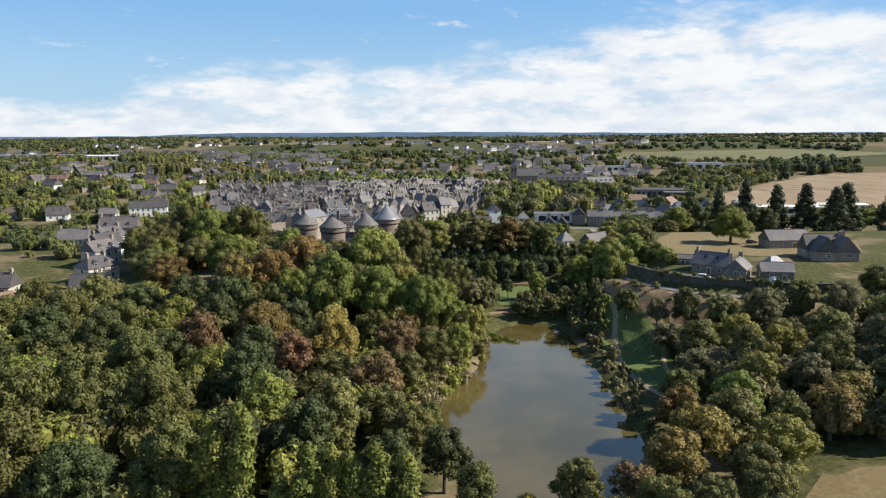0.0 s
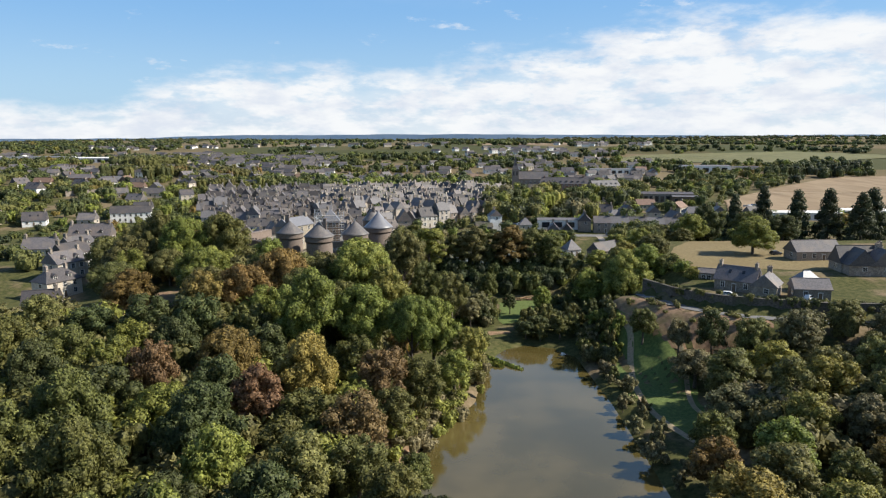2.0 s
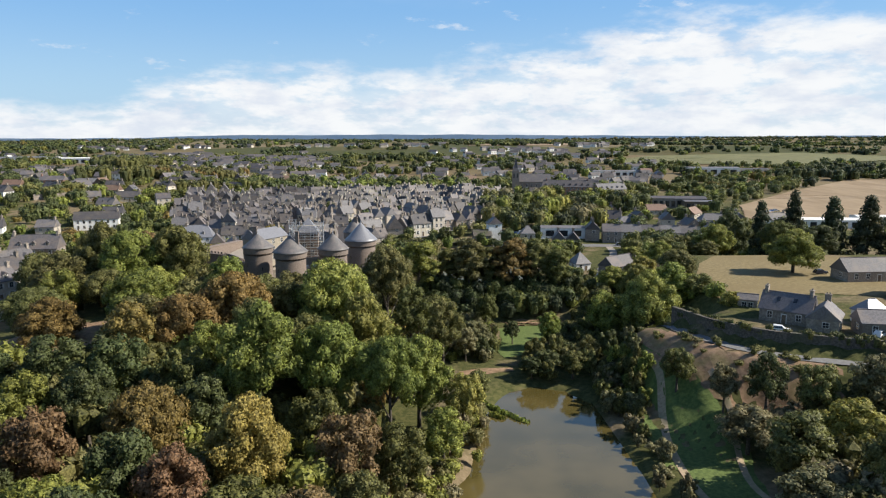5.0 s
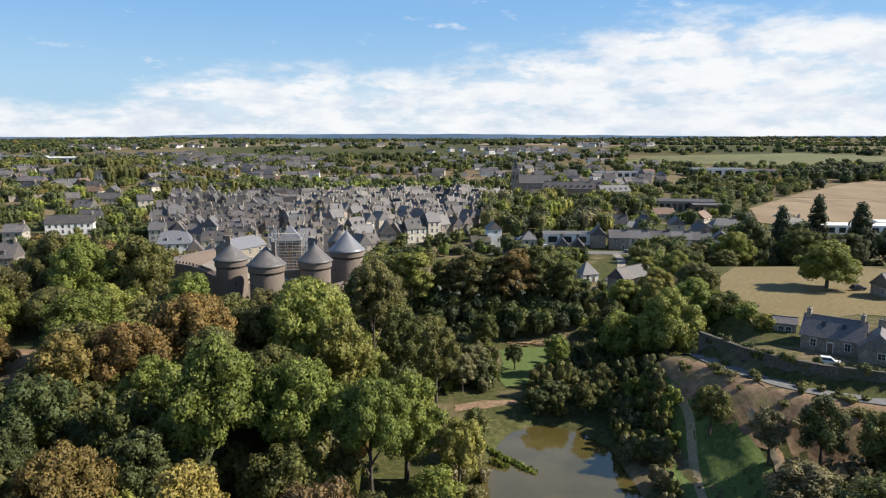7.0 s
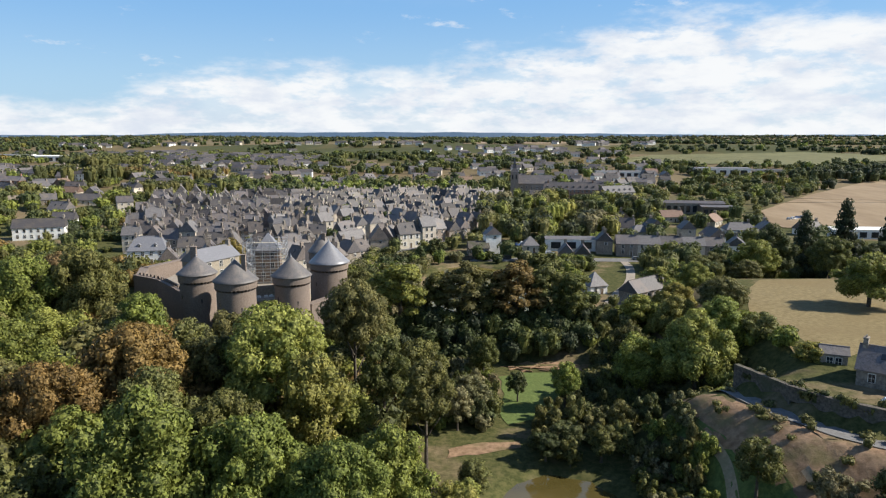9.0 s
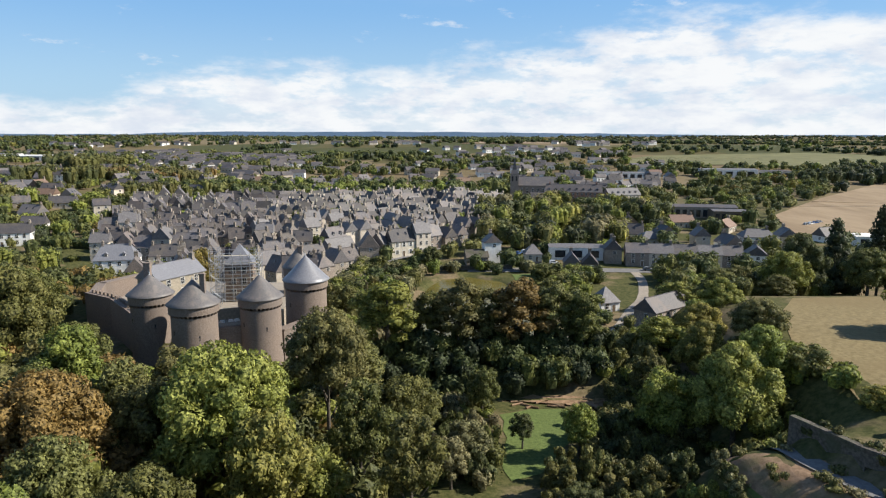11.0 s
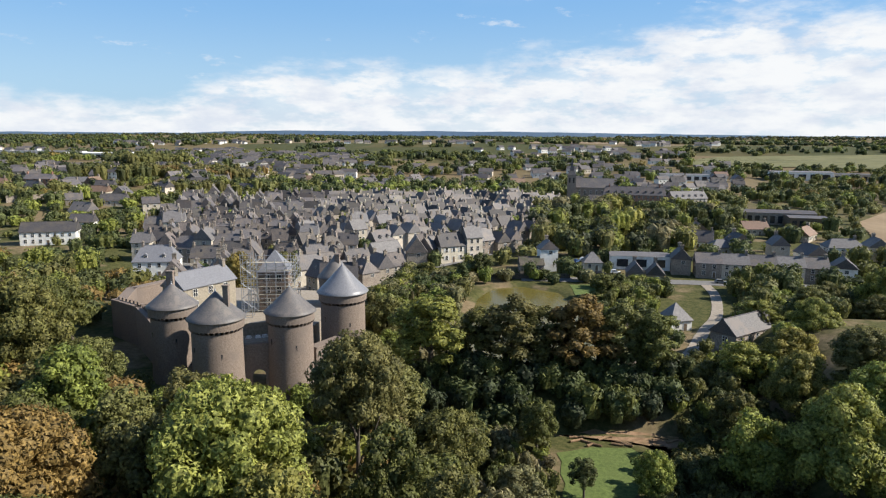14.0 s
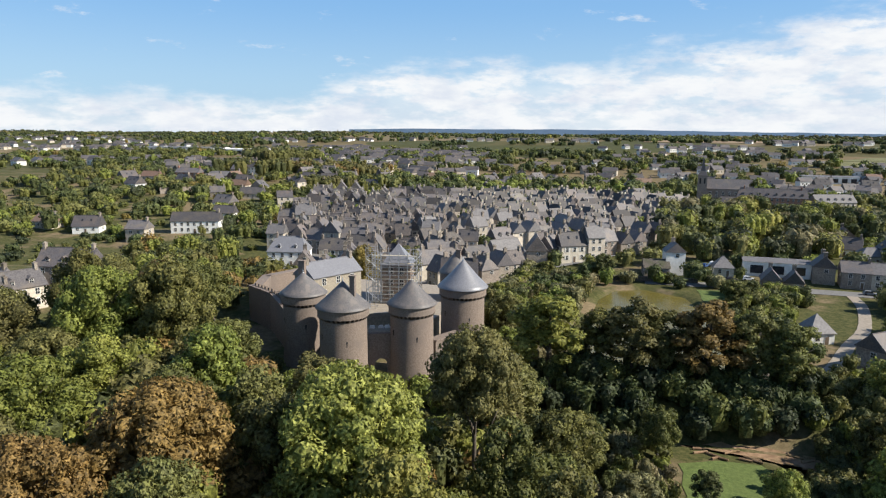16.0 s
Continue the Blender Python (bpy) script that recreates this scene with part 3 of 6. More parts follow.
tower("castle_tower", -26.6, 291.5, 11.0, 28.3, 33.4, 3.9, SLATE_OLD, "slim stair tower with a weathered slate cone", n_corbels=20, chimney=(0.6, -0.8, 1.0, 33.6))


def wall_run(name, line, thick, base, top, mat, label, cap=None, category="wall", merlons=False):
    """A free-standing wall along a line, with a coping."""
    t = thing(name, pose(0, 0, 0), label, category)
    for (x0, y0), (x1, y1) in zip(line, line[1:]):
        L, ang = math.hypot(x1 - x0, y1 - y0), math.degrees(math.atan2(y1 - y0, x1 - x0))
        cx, cy = (x0 + x1) / 2, (y0 + y1) / 2
        b = min(gz(x0, y0), gz(x1, y1), gz(cx, cy)) - 0.8 if base is None else base
        tp = (gz(cx, cy) + top) if base is None else top
        s = Shape()
        s.box((cx, cy, b), (L + thick * 0.5, thick, tp - b), ang)
        part("wall_section", s, mat, t)
        c = Shape()
        c.box((cx, cy, tp), (L + thick * 0.5, thick + 0.3, 0.25), ang, taper=0.97)
        part("coping", c, cap or mat, t)
        if merlons:
            for i in range(int(L / 1.7)):
                q = Shape()
                k = (i + 0.5) * 1.7 / L
                q.box((x0 + (x1 - x0) * k, y0 + (y1 - y0) * k, tp + 0.25), (0.8, 0.6, 0.7), ang, taper=0.92)
                part("merlon", q, mat, t)
    return t


wall_run("curtain_wall", [(-58, 272), (-64, 280), (-72, 290), (-81, 296)], 2.4, 10.0, 20.6, CASTLE, "dark granite curtain wall of the bastion", category="castle wall", merlons=True)
wall_run("curtain_wall", [(-81, 296), (-86, 312), (-78, 330)], 2.4, 10.0, 19.5, CASTLE, "granite curtain wall on the far side", category="castle wall")
wall_run("curtain_wall", [(-27, 272.5), (-23.5, 279)], 2.2, 9.0, 17.6, CASTLE, "granite curtain wall between two towers", category="castle wall")


def gatehouse():
    t = thing("gatehouse", pose(-36.4, 266.6, 10.6, 0, 0, 22), "granite gatehouse wall with an arched gateway and a sunlit walkway", "gatehouse")
    s = Shape()
    w2, top, ow, oh = 4.2, 9.6, 1.25, 3.2
    for sx in (-1, 1):
        s = Shape()
        s.box((sx * (w2 + ow) / 2, 0, 0), (w2 - ow, 1.8, top))
        part("wall_pier", s, CASTLE, t)
    arch = [(ow * math.cos(a), oh + ow * math.sin(a)) for a in np.linspace(0, math.pi, 9)]
    for (x0, z0), (x1, z1) in zip(arch, arch[1:]):
        s = Shape()
        s.solid([(x1, -0.9, z1), (x0, -0.9, z0), (x0, 0.9, z0), (x1, 0.9, z1)], [(x1, -0.9, top), (x0, -0.9, top), (x0, 0.9, top), (x1, 0.9, top)])
        part("arch_stone", s, CASTLE, t)
    p = Shape()
    p.box((0, 2.6, top - 0.4), (6.2, 5.0, 0.5))
    part("walkway", p, CASTLE_LIGHT, t, "pale sunlit stone walkway")
    q = Shape()
    q.box((0, 5.2, top), (6.0, 0.5, 2.6))
    part("parapet", q, CASTLE_LIGHT, t, "pale stone parapet")
    for dx in (-1.6, 0.2, 1.5):
        b = Shape()
        b.box((dx, 3.0, top + 0.1), (1.1, 0.9, 0.5), 12 * dx, taper=0.7)
        part("sack", b, WHITE, t, "pale builder's sacks")


gatehouse()


# ---------------------------------------------------------------- trees
def crown_mesh(name, seed, r, h, base, lobes, leaves, size, kind="round"):
    """A crown of many small leaf sprays on overlapping lobes, with an uneven outline and gaps."""
    rng = np.random.default_rng(seed)
    C, R = [], []
    for i in range(lobes):
        if kind == "column":
            t = (i + 0.5) / lobes
            z = base + h * t
            rr = r * (0.55 + 0.6 * math.sin(math.pi * min(1.0, 0.12 + t * 0.88)))
            a = rng.uniform(0, 2 * math.pi)
            C.append((0.35 * rr * math.cos(a), 0.35 * rr * math.sin(a), z))
            R.append(rr * 0.72)
        elif kind == "cone":
            t = (i + 0.5) / lobes
            a = i * 2.4
            rr = r * (1 - t) ** 0.85 * rng.uniform(0.75, 1.1)
            C.append((rr * math.cos(a), rr * math.sin(a), base + h * t))
            R.append(0.30 * r + 0.12 * rr)
        else:
            a, u = i * 2.39996 + rng.uniform(-0.5, 0.5), (i + 0.5) / lobes
            el = math.asin(1 - 1.66 * u)
            k = rng.uniform(0.48, 0.92)
            C.append((r * k * math.cos(a) * math.cos(el), r * k * math.sin(a) * math.cos(el), base + h * 0.48 + h * 0.40 * math.sin(el) * rng.uniform(0.8, 1.15)))
            R.append(r * rng.uniform(0.17, 0.33) * (1.0 if r < 7 else 0.84))
    if kind == "round":
        C.append((0, 0, base + h * 0.48))
        R.append(r * 0.52)
    C, R = np.array(C), np.array(R)
    prob = R ** 2 / (R ** 2).sum()
    which = rng.choice(len(R), leaves * 3, p=prob)
    d = rng.normal(size=(leaves * 3, 3))
    d /= np.linalg.norm(d, axis=1)[:, None]
    squash = np.array([1, 1, 0.86 if kind == "round" else 0.8 if kind == "cone" else 1.25])
    P = C[which] + d * R[which][:, None] * squash * rng.uniform(0.84, 1.14, (leaves * 3, 1))
    deep = np.zeros(len(P), bool)
    for c, rr in zip(C, R):
        deep |= np.linalg.norm((P - c) / squash, axis=1) < rr * 0.78
    keep = ~deep & ((d[:, 2] > -0.55) | (rng.random(len(P)) < 0.3))
    P, d = P[keep][:leaves], d[keep][:leaves]
    n = len(P)
    nrm = d + rng.normal(size=(n, 3)) * 0.62 + np.array([0, 0, 0.25])
    nrm /= np.linalg.norm(nrm, axis=1)[:, None]
    u = np.cross(nrm, rng.normal(size=(n, 3)))
    u /= np.linalg.norm(u, axis=1)[:, None]
    v = np.cross(nrm, u)
    s = size * rng.uniform(0.6, 1.35, (n, 1))
    j = lambda: rng.uniform(0.6, 1.15, (n, 1))
    q = np.stack([P - u * s * j() - v * s * 0.45, P + u * s * j() - v * s * 0.45 - nrm * s * 0.25, P + v * s * j() + u * s * rng.uniform(-0.5, 0.5, (n, 1))], 1)
    verts = q.reshape(-1, 3).tolist()
    k = np.arange(n) * 3
    faces = np.stack([k, k + 1, k + 2], 1).tolist()
    # inner foliage closes the heart of each lobe
    for c, rr in zip(C, R):
        b = len(verts)
        ico = [(0, 0, 1)] + [(0.89 * math.cos(1.2566 * i), 0.89 * math.sin(1.2566 * i), 0.45) for i in range(5)] + [(0.89 * math.cos(1.2566 * i + 0.628), 0.89 * math.sin(1.2566 * i + 0.628), -0.45) for i in range(5)] + [(0, 0, -1)]
        verts += [tuple(c + np.array(p) * rr * 0.72 * squash * rng.uniform(0.85, 1.05)) for p in ico]
        for i in range(5):
            i2 = (i + 1) % 5
            faces += [(b, b + 1 + i, b + 1 + i2), (b + 1 + i, b + 6 + i, b + 1 + i2), (b + 1 + i2, b + 6 + i, b + 6 + i2), (b + 11, b + 6 + i2, b + 6 + i)]
    me = bpy.data.meshes.new(name)
    me.from_pydata(verts, [], faces)
    me.materials.append(LEAF["oak"])
    # leaves take the light as part of their lobe
    soft = d * 0.62 + nrm * 0.72 + np.array([0, 0, 0.12])
    soft /= np.linalg.norm(soft, axis=1)[:, None]
    core = np.array(verts[3 * n:]) - np.repeat(C, 12, axis=0)
    core /= np.linalg.norm(core, axis=1)[:, None]
    me.polygons.foreach_set("use_smooth", [True] * len(faces))
    me.normals_split_custom_set_from_vertices(np.concatenate([np.repeat(soft, 3, axis=0), core]).tolist())
    me.update()
    return me


def trunk_mesh(name, seed, height, r, limbs, reach):
    rng = random.Random(seed)
    s = Shape()
    s.lathe([(r * 1.5, -0.6), (r * 1.15, 0.5), (r * 0.9, height * 0.4), (r * 0.55, height * 0.75), (r * 0.2, height)], 8, jitter=0.15)
    for i in range(limbs):
        z = height * rng.uniform(0.4, 0.8)
        a = i * 2.4 + rng.uniform(-0.4, 0.4)
        mid = (reach * 0.4 * math.cos(a), reach * 0.4 * math.sin(a), z + reach * 0.35)
        end = (reach * 0.85 * math.cos(a + 0.2), reach * 0.85 * math.sin(a + 0.2), z + reach * 0.75)
        s.tube((0, 0, z), mid, r * 0.42, r * 0.26, 5)
        s.tube(mid, end, r * 0.26, r * 0.07, 5)
    return s.mesh(name, BARK, smooth=True)


# forms of unit size: crown radius 5 m, height 15 m
FORMS = {}
for k in range(5):
    FORMS["round", k] = (crown_mesh("crown", 10 + k, 5.2, 12.7, 1.9, 30 + 3 * k, 4800, 0.27), trunk_mesh("trunk", k, 10, 0.38, 6, 4.0))
for k in range(3):
    FORMS["big", k] = (crown_mesh("crown", 80 + k, 8.0, 14.5, 1.8, 60 + 5 * k, 12800, 0.275), trunk_mesh("trunk", 70 + k, 11, 0.5, 7, 6.0))
for k in range(2):
    FORMS["tall", k] = (crown_mesh("crown", 30 + k, 4.2, 15.0, 2.0, 28, 4700, 0.27), trunk_mesh("trunk", 20 + k, 12, 0.34, 6, 3.2))
    FORMS["column", k] = (crown_mesh("crown", 40 + k, 2.0, 15.0, 1.4, 9, 2400, 0.30, "column"), trunk_mesh("trunk", 30 + k, 13, 0.26, 3, 1.0))
    FORMS["cone", k] = (crown_mesh("crown", 50 + k, 4.6, 15.0, 1.8, 26, 3000, 0.38, "cone"), trunk_mesh("trunk", 40 + k, 15, 0.34, 4, 1.4))
    FORMS["bush", k] = (crown_mesh("crown", 60 + k, 2.6, 3.8, 0.0, 8, 1300, 0.25), trunk_mesh("trunk", 50 + k, 2.4, 0.12, 5, 1.6))
    FORMS["far", k] = (crown_mesh("crown", 70 + k, 5.2, 10.0, 1.6, 9, 330, 1.05), trunk_mesh("trunk", 60 + k, 7, 0.38, 2, 3.0))
WORDS = {"oak": "mid-green broadleaf", "dark": "dark green broadleaf", "lime": "bright yellow-green lime", "green": "fresh green broadleaf", "yellow": "yellowing", "rust": "rust-brown autumn",
         "orange": "orange-brown autumn", "olive": "olive-green turning", "willow": "pale grey-green willow", "cedar": "dark green conifer", "purple": "purple-leaved"}
PLACED = []
tree_rng = random.Random(5)


def tree(x, y, top, r, leaf, form="round", ground=None, where="in the wood", group="park trees"):
    """A tree with its foot on the land at x, y and its crown's top at the height top."""
    if form == "round" and r >= 6.4:
        form = "big"
    k = tree_rng.randrange({"round": 5, "big": 3}.get(form, 2))
    crown, trunk = FORMS[form, k]
    g = gz(x, y) if ground is None else ground
    if form in ("round", "big"):
        g = min(g, top - 1.7 * r)
    nominal_r = {"round": 5.2, "big": 8.0, "tall": 4.2, "column": 2.0, "cone": 4.6, "bush": 2.6, "far": 5.2}[form] * 1.06
    nominal_h = {"round": 14.6, "big": 16.3, "tall": 17.0, "column": 17.0, "cone": 17.3, "bush": 3.7, "far": 11.6}[form]
    word = WORDS[leaf]
    noun = "shrub" if form == "bush" else "tree"
    t = thing(noun, pose(x, y, g, 0, 0, tree_rng.uniform(0, 360)), f"{word} {noun} {where}", noun, group)
    sx, sz = r / nominal_r, max(0.25, (top - g) / nominal_h)
    m = Matrix.Diagonal((sx * tree_rng.uniform(0.93, 1.07), sx * tree_rng.uniform(0.93, 1.07), sz, 1))
    cz = min(sz, 1.22 * sx) if form in ("round", "big", "tall") else sz
    mc = Matrix.Translation((0, 0, nominal_h * (sz - cz))) @ Matrix.Diagonal((m[0][0], m[1][1], cz, 1))
    c = part("crown", crown, None, t, at=mc)
    c.material_slots[0].link = "OBJECT"
    c.material_slots[0].material = LEAF[leaf]
    part("trunk", trunk, None, t, at=m)
    PLACED.append((x, y, r))
    return t


# trees one can tell apart, by place: x, y, top of crown, radius, leaf
for x, y, top, r, leaf in [(-22, 214, 33.4, 9.5, "lime"), (-14, 206, 26.5, 6.0, "lime"), (-11, 236, 32.5, 7.5, "olive"), (-4, 222, 25.5, 5.5, "oak"), (4, 214, 23.5, 5.0, "oak"), (-30, 178, 30.5, 8.5, "green"),
                           (-43, 208, 31.5, 8.8, "orange"), (-50, 195, 29.0, 7.4, "orange"), (-18, 182, 26.5, 7.5, "green"), (-6, 178, 25.0, 6.5, "green"), (-66, 210, 31.0, 8.4, "green"), (-36, 196, 27.0, 7.0, "olive")]:
    tree(x, y, top, r, leaf, "round", where="in the wood below the castle")
for x, y, top, r, leaf in [(-1, 190, 20.5, 7.5, "green"), (8, 186, 15.0, 4.0, "lime"), (-11, 158, 18.5, 6.0, "rust"), (-26, 155, 22.0, 7.0, "yellow"), (-14, 136, 17.5, 6.0, "rust"), (-33, 143, 19.5, 5.5, "rust"),
                           (-44, 160, 22.5, 7.0, "orange"), (-38, 126, 22.0, 7.5, "dark"), (-49, 109, 23.5, 6.5, "oak"), (-60, 128, 24.0, 7.0, "oak"), (-72, 140, 25.0, 7.5, "dark"), (-56, 150, 23.0, 5.5, "rust")]:
    tree(x, y, top, r, leaf, "round", where="beside the pond")
for x, y, top, r, leaf in [(-84, 204, 25.5, 7.5, "orange"), (-92, 212, 27.0, 7.0, "olive"), (-72, 250, 36.5, 8.5, "oak"), (-84, 246, 35.5, 8.5, "green"), (-96, 256, 36.0, 8.5, "oak"), (-80, 264, 34.0, 7.0, "oak"), (-92, 276, 31.0, 7.0, "rust"),
                           (-70, 228, 28.0, 7.5, "green"), (-100, 238, 30.0, 8.0, "olive"), (-62, 252, 25.0, 7.0, "olive"), (-112, 250, 29.0, 7.5, "olive"), (-106, 268, 31.0, 7.5, "oak")]:
    tree(x, y, top, r, leaf, "round", where="in the castle park")
for x, y, top, r, leaf in [(-4, 280, 29.0, 8.8, "green"), (6, 285, 25.5, 5.4, "oak"), (13, 283, 28.0, 7.0, "olive"), (20, 285, 26.0, 6.0, "oak"), (28, 284, 28.3, 7.8, "orange"), (36, 286, 26.8, 6.2, "olive"), (43, 283, 25.6, 5.6, "oak")]:
    tree(x, y, top, r, leaf, "tall", where="on the dam between the ponds", group="dam trees")
for x, y, top, r, leaf in [(61, 240, 24.0, 8.5, "lime"), (51, 246, 18.0, 6.0, "green"), (70, 250, 24.5, 7.0, "green"), (77, 246, 22.5, 4.5, "olive"), (78, 268, 26.0, 6.5, "olive"), (66, 268, 20.5, 6.5, "lime"),
                           (72, 286, 20.0, 6.5, "yellow"), (62, 284, 17.5, 5.5, "green"), (84, 302, 23.0, 6.5, "lime"), (78, 318, 19.0, 6.0, "lime"), (90, 318, 23.0, 5.5, "olive"), (53, 262, 16.0, 5.0, "oak")]:
    tree(x, y, top, r, leaf, "round", where="on the bank above the lane")
for x, y, top, r, leaf in [(111, 322, 27.0, 7.5, "green"), (122, 334, 30.0, 8.5, "dark"), (136, 322, 28.0, 8.0, "oak"), (113, 265, 32.0, 8.5, "green"), (104, 312, 22.0, 5.5, "oak"), (150, 318, 27.0, 8.0, "dark"), (100, 330, 22.0, 5.0, "olive")]:
    tree(x, y, top, r, leaf, "round", where="round the dry meadow", group="meadow trees")
for x, y, top, r in [(152, 342, 38.0, 6.0), (164, 334, 36.0, 6.0), (174, 326, 37.0, 6.5), (184, 318, 36.0, 6.5), (196, 330, 37.0, 7.0), (142, 350, 33.0, 5.5), (206, 312, 34.0, 6.5)]:
    tree(x, y, top, r, "cedar", "cone", where="behind the meadow", group="conifers")
for x, y, top, r in [(-32.6, 90.0, 23.1, 2.3), (-28.8, 90.0, 25.2, 2.5), (-19.1, 90.0, 18.2, 2.5), (-15.6, 90.0, 18.4, 2.3), (-13.0, 90.0, 17.7, 2.2), (-9.4, 90.0, 19.0, 2.4), (-5.7, 90.0, 17.7, 2.2), (-23.3, 90.0, 14.4, 1.8)]:
    tree(x, y, top, r, "green", "column", where="in a row of poplars", group="poplars")
for x, y, top, r, leaf in [(54, 196, 17.0, 3.8, "oak"), (60, 186, 16.5, 3.0, "willow"), (67, 183, 19.5, 4.2, "dark"), (78, 227, 21.5, 3.4, "yellow"), (13, 239, 11.0, 4.2, "willow"), (34, 243, 12.5, 3.4, "green"), (24, 247, 9.0, 2.6, "dark"),
                           (17, 258, 14.5, 3.6, "oak"), (30, 222, 8.0, 3.6, "dark"), (36, 218, 9.0, 3.4, "oak"), (26, 219, 7.0, 3.2, "dark"), (41, 224, 11.0, 3.0, "olive"), (10, 232, 11.0, 3.4, "willow")]:
    tree(x, y, top, r, leaf, "round", where="beside the water")


for x, y, top, r, leaf in [(4, 172, 13.0, 4.4, "green"), (-3, 161, 15.0, 4.8, "oak"), (-8, 148, 14.0, 4.6, "olive"), (10, 197, 9.5, 3.6, "lime"), (12, 206, 8.0, 3.2, "olive"), (0, 107, 13.5, 4.8, "dark"), (-6, 116, 14.0, 5.0, "oak"), (-12, 124, 15.0, 5.2, "olive"),
                           (-9, 104, 14.5, 5.0, "dark"), (5, 99, 11.0, 4.0, "oak"), (-3, 127, 10.0, 3.6, "oak"), (21, 99, 12.0, 4.4, "oak"), (30, 99, 11.0, 4.2, "rust"), (38, 105, 13.5, 5.4, "orange")]:
    tree(x, y, top, r, leaf, "round", where="overhanging the pond's shore")
for x, y, top, r, leaf in [(45, 112, 15.0, 6.2, "yellow"), (53, 118, 15.5, 6.0, "olive"), (46, 126, 13.0, 5.0, "orange"), (58, 128, 15.0, 5.6, "green"), (50, 138, 12.5, 4.6, "oak"), (13, 98, 6.5, 1.8, "yellow"), (72, 120, 16.0, 5.6, "orange"), (84, 118, 17.0, 4.0, "lime")]:
    tree(x, y, top, r, leaf, "round", where="at the near end of the pond")


for x, y, top, r, leaf, form in [(-8, 372, 15.0, 4.4, "willow", "round"), (-1, 370, 17.0, 3.4, "dark", "cone"), (5, 390, 18.0, 4.6, "dark", "round"), (-14, 380, 16.0, 4.4, "oak", "round"), (28, 392, 11.5, 3.4, "dark", "round"), (46, 366, 15.0, 4.2, "oak", "round"), (52, 374, 14.0, 3.8, "dark", "round"), (-69, 344, 25.0, 6.0, "orange", "round"), (-56, 350, 24.0, 4.6, "olive", "round"), (-18, 312, 20.0, 4.5, "olive", "round"), (-8, 300, 16.0, 4.5, "oak", "round"), (-15, 296, 15.0, 3.8, "green", "round")]:
    tree(x, y, top, r, leaf, form, where="in the gardens behind the castle", group="garden trees")


def scatter(outline, gap, leaves, top, radius, form="round", seed=1, where="in the wood", group="wood", tries=1600, limit=200, clear=0.80):
    """Fills an outline with trees that keep their distance from those that stand already."""
    rng = random.Random(seed)
    xs, ys = [p[0] for p in outline], [p[1] for p in outline]
    count = 0
    for _ in range(tries):
        x, y = rng.uniform(min(xs), max(xs)), rng.uniform(min(ys), max(ys))
        r = rng.uniform(*radius)
        if inside_by(outline, np.array([x]), np.array([y]))[0] < 0 or count >= limit:
            continue
        if any((x - a) ** 2 + (y - b) ** 2 < (clear * (r + c)) ** 2 for a, b, c in PLACED):
            continue
        tree(x, y, gz(x, y) + rng.uniform(*top), r, rng.choice(leaves), form, where=where, group=group)
        count += 1


MIX = ["oak", "olive", "olive", "green", "orange", "olive", "green", "oak"]
scatter([(-22, 96), (-60, 78), (-105, 84), (-112, 150), (-104, 176), (-62, 178), (-18, 200), (-8, 176), (-14, 150), (-10, 126), (-8, 100)], 8, ["oak", "dark", "dark", "olive", "green", "oak", "dark", "oak"], (13, 18), (5.2, 7.6), seed=3, clear=0.80, where="in the wood by the pond")
scatter([(-8, 196), (-60, 182), (-66, 226), (-108, 228), (-118, 290), (-88, 290), (-70, 256), (-60, 240), (-22, 236), (-8, 262), (4, 246), (2, 226)], 8, MIX, (12, 16.5), (5.2, 7.2), seed=4, clear=0.80, where="below the castle")
scatter([(56, 168), (64, 182), (110, 182), (150, 200), (150, 130), (112, 108), (66, 114), (52, 128), (48, 142)], 7, ["olive", "yellow", "olive", "lime", "willow", "olive", "oak"], (10, 15), (4.2, 6.2), seed=6, clear=0.92, where="on the wooded east bank")
scatter([(18, 96), (30, 92), (52, 100), (50, 84), (20, 82)], 6, ["olive", "orange", "yellow", "oak"], (8, 13), (3.6, 5.0), seed=7, where="at the near end of the pond")
scatter([(50, 96), (44, 130), (58, 132), (64, 112)], 6, ["orange", "yellow", "oak", "olive"], (10, 14), (4.4, 6.0), seed=8, where="at the near end of the pond")
scatter([(40, 130), (42, 200), (45, 214), (49, 214), (47, 196), (45.5, 130)], 3, ["willow", "olive", "oak", "willow"], (1.2, 4.6), (1.2, 3.0), "bush", seed=9, where="along the pond's edge", clear=0.95, limit=20)
scatter([(40, 196), (41, 216), (50, 222), (51, 206), (46, 194)], 3, ["willow", "oak", "olive", "green"], (2.5, 5.5), (1.8, 3.0), "bush", seed=19, where="at the head of the pond", clear=0.55)
scatter([(2, 228), (0, 262), (18, 272), (18, 240), (12, 230)], 5, ["oak", "dark", "willow"], (4, 8), (2.4, 4.0), "bush", seed=10, where="in the valley", clear=0.75)
scatter([(22, 218), (44, 216), (52, 244), (48, 262), (38, 258), (28, 234)], 4, ["dark", "oak", "olive"], (3, 7), (2.2, 3.6), "bush", seed=11, where="in the valley", clear=0.75)


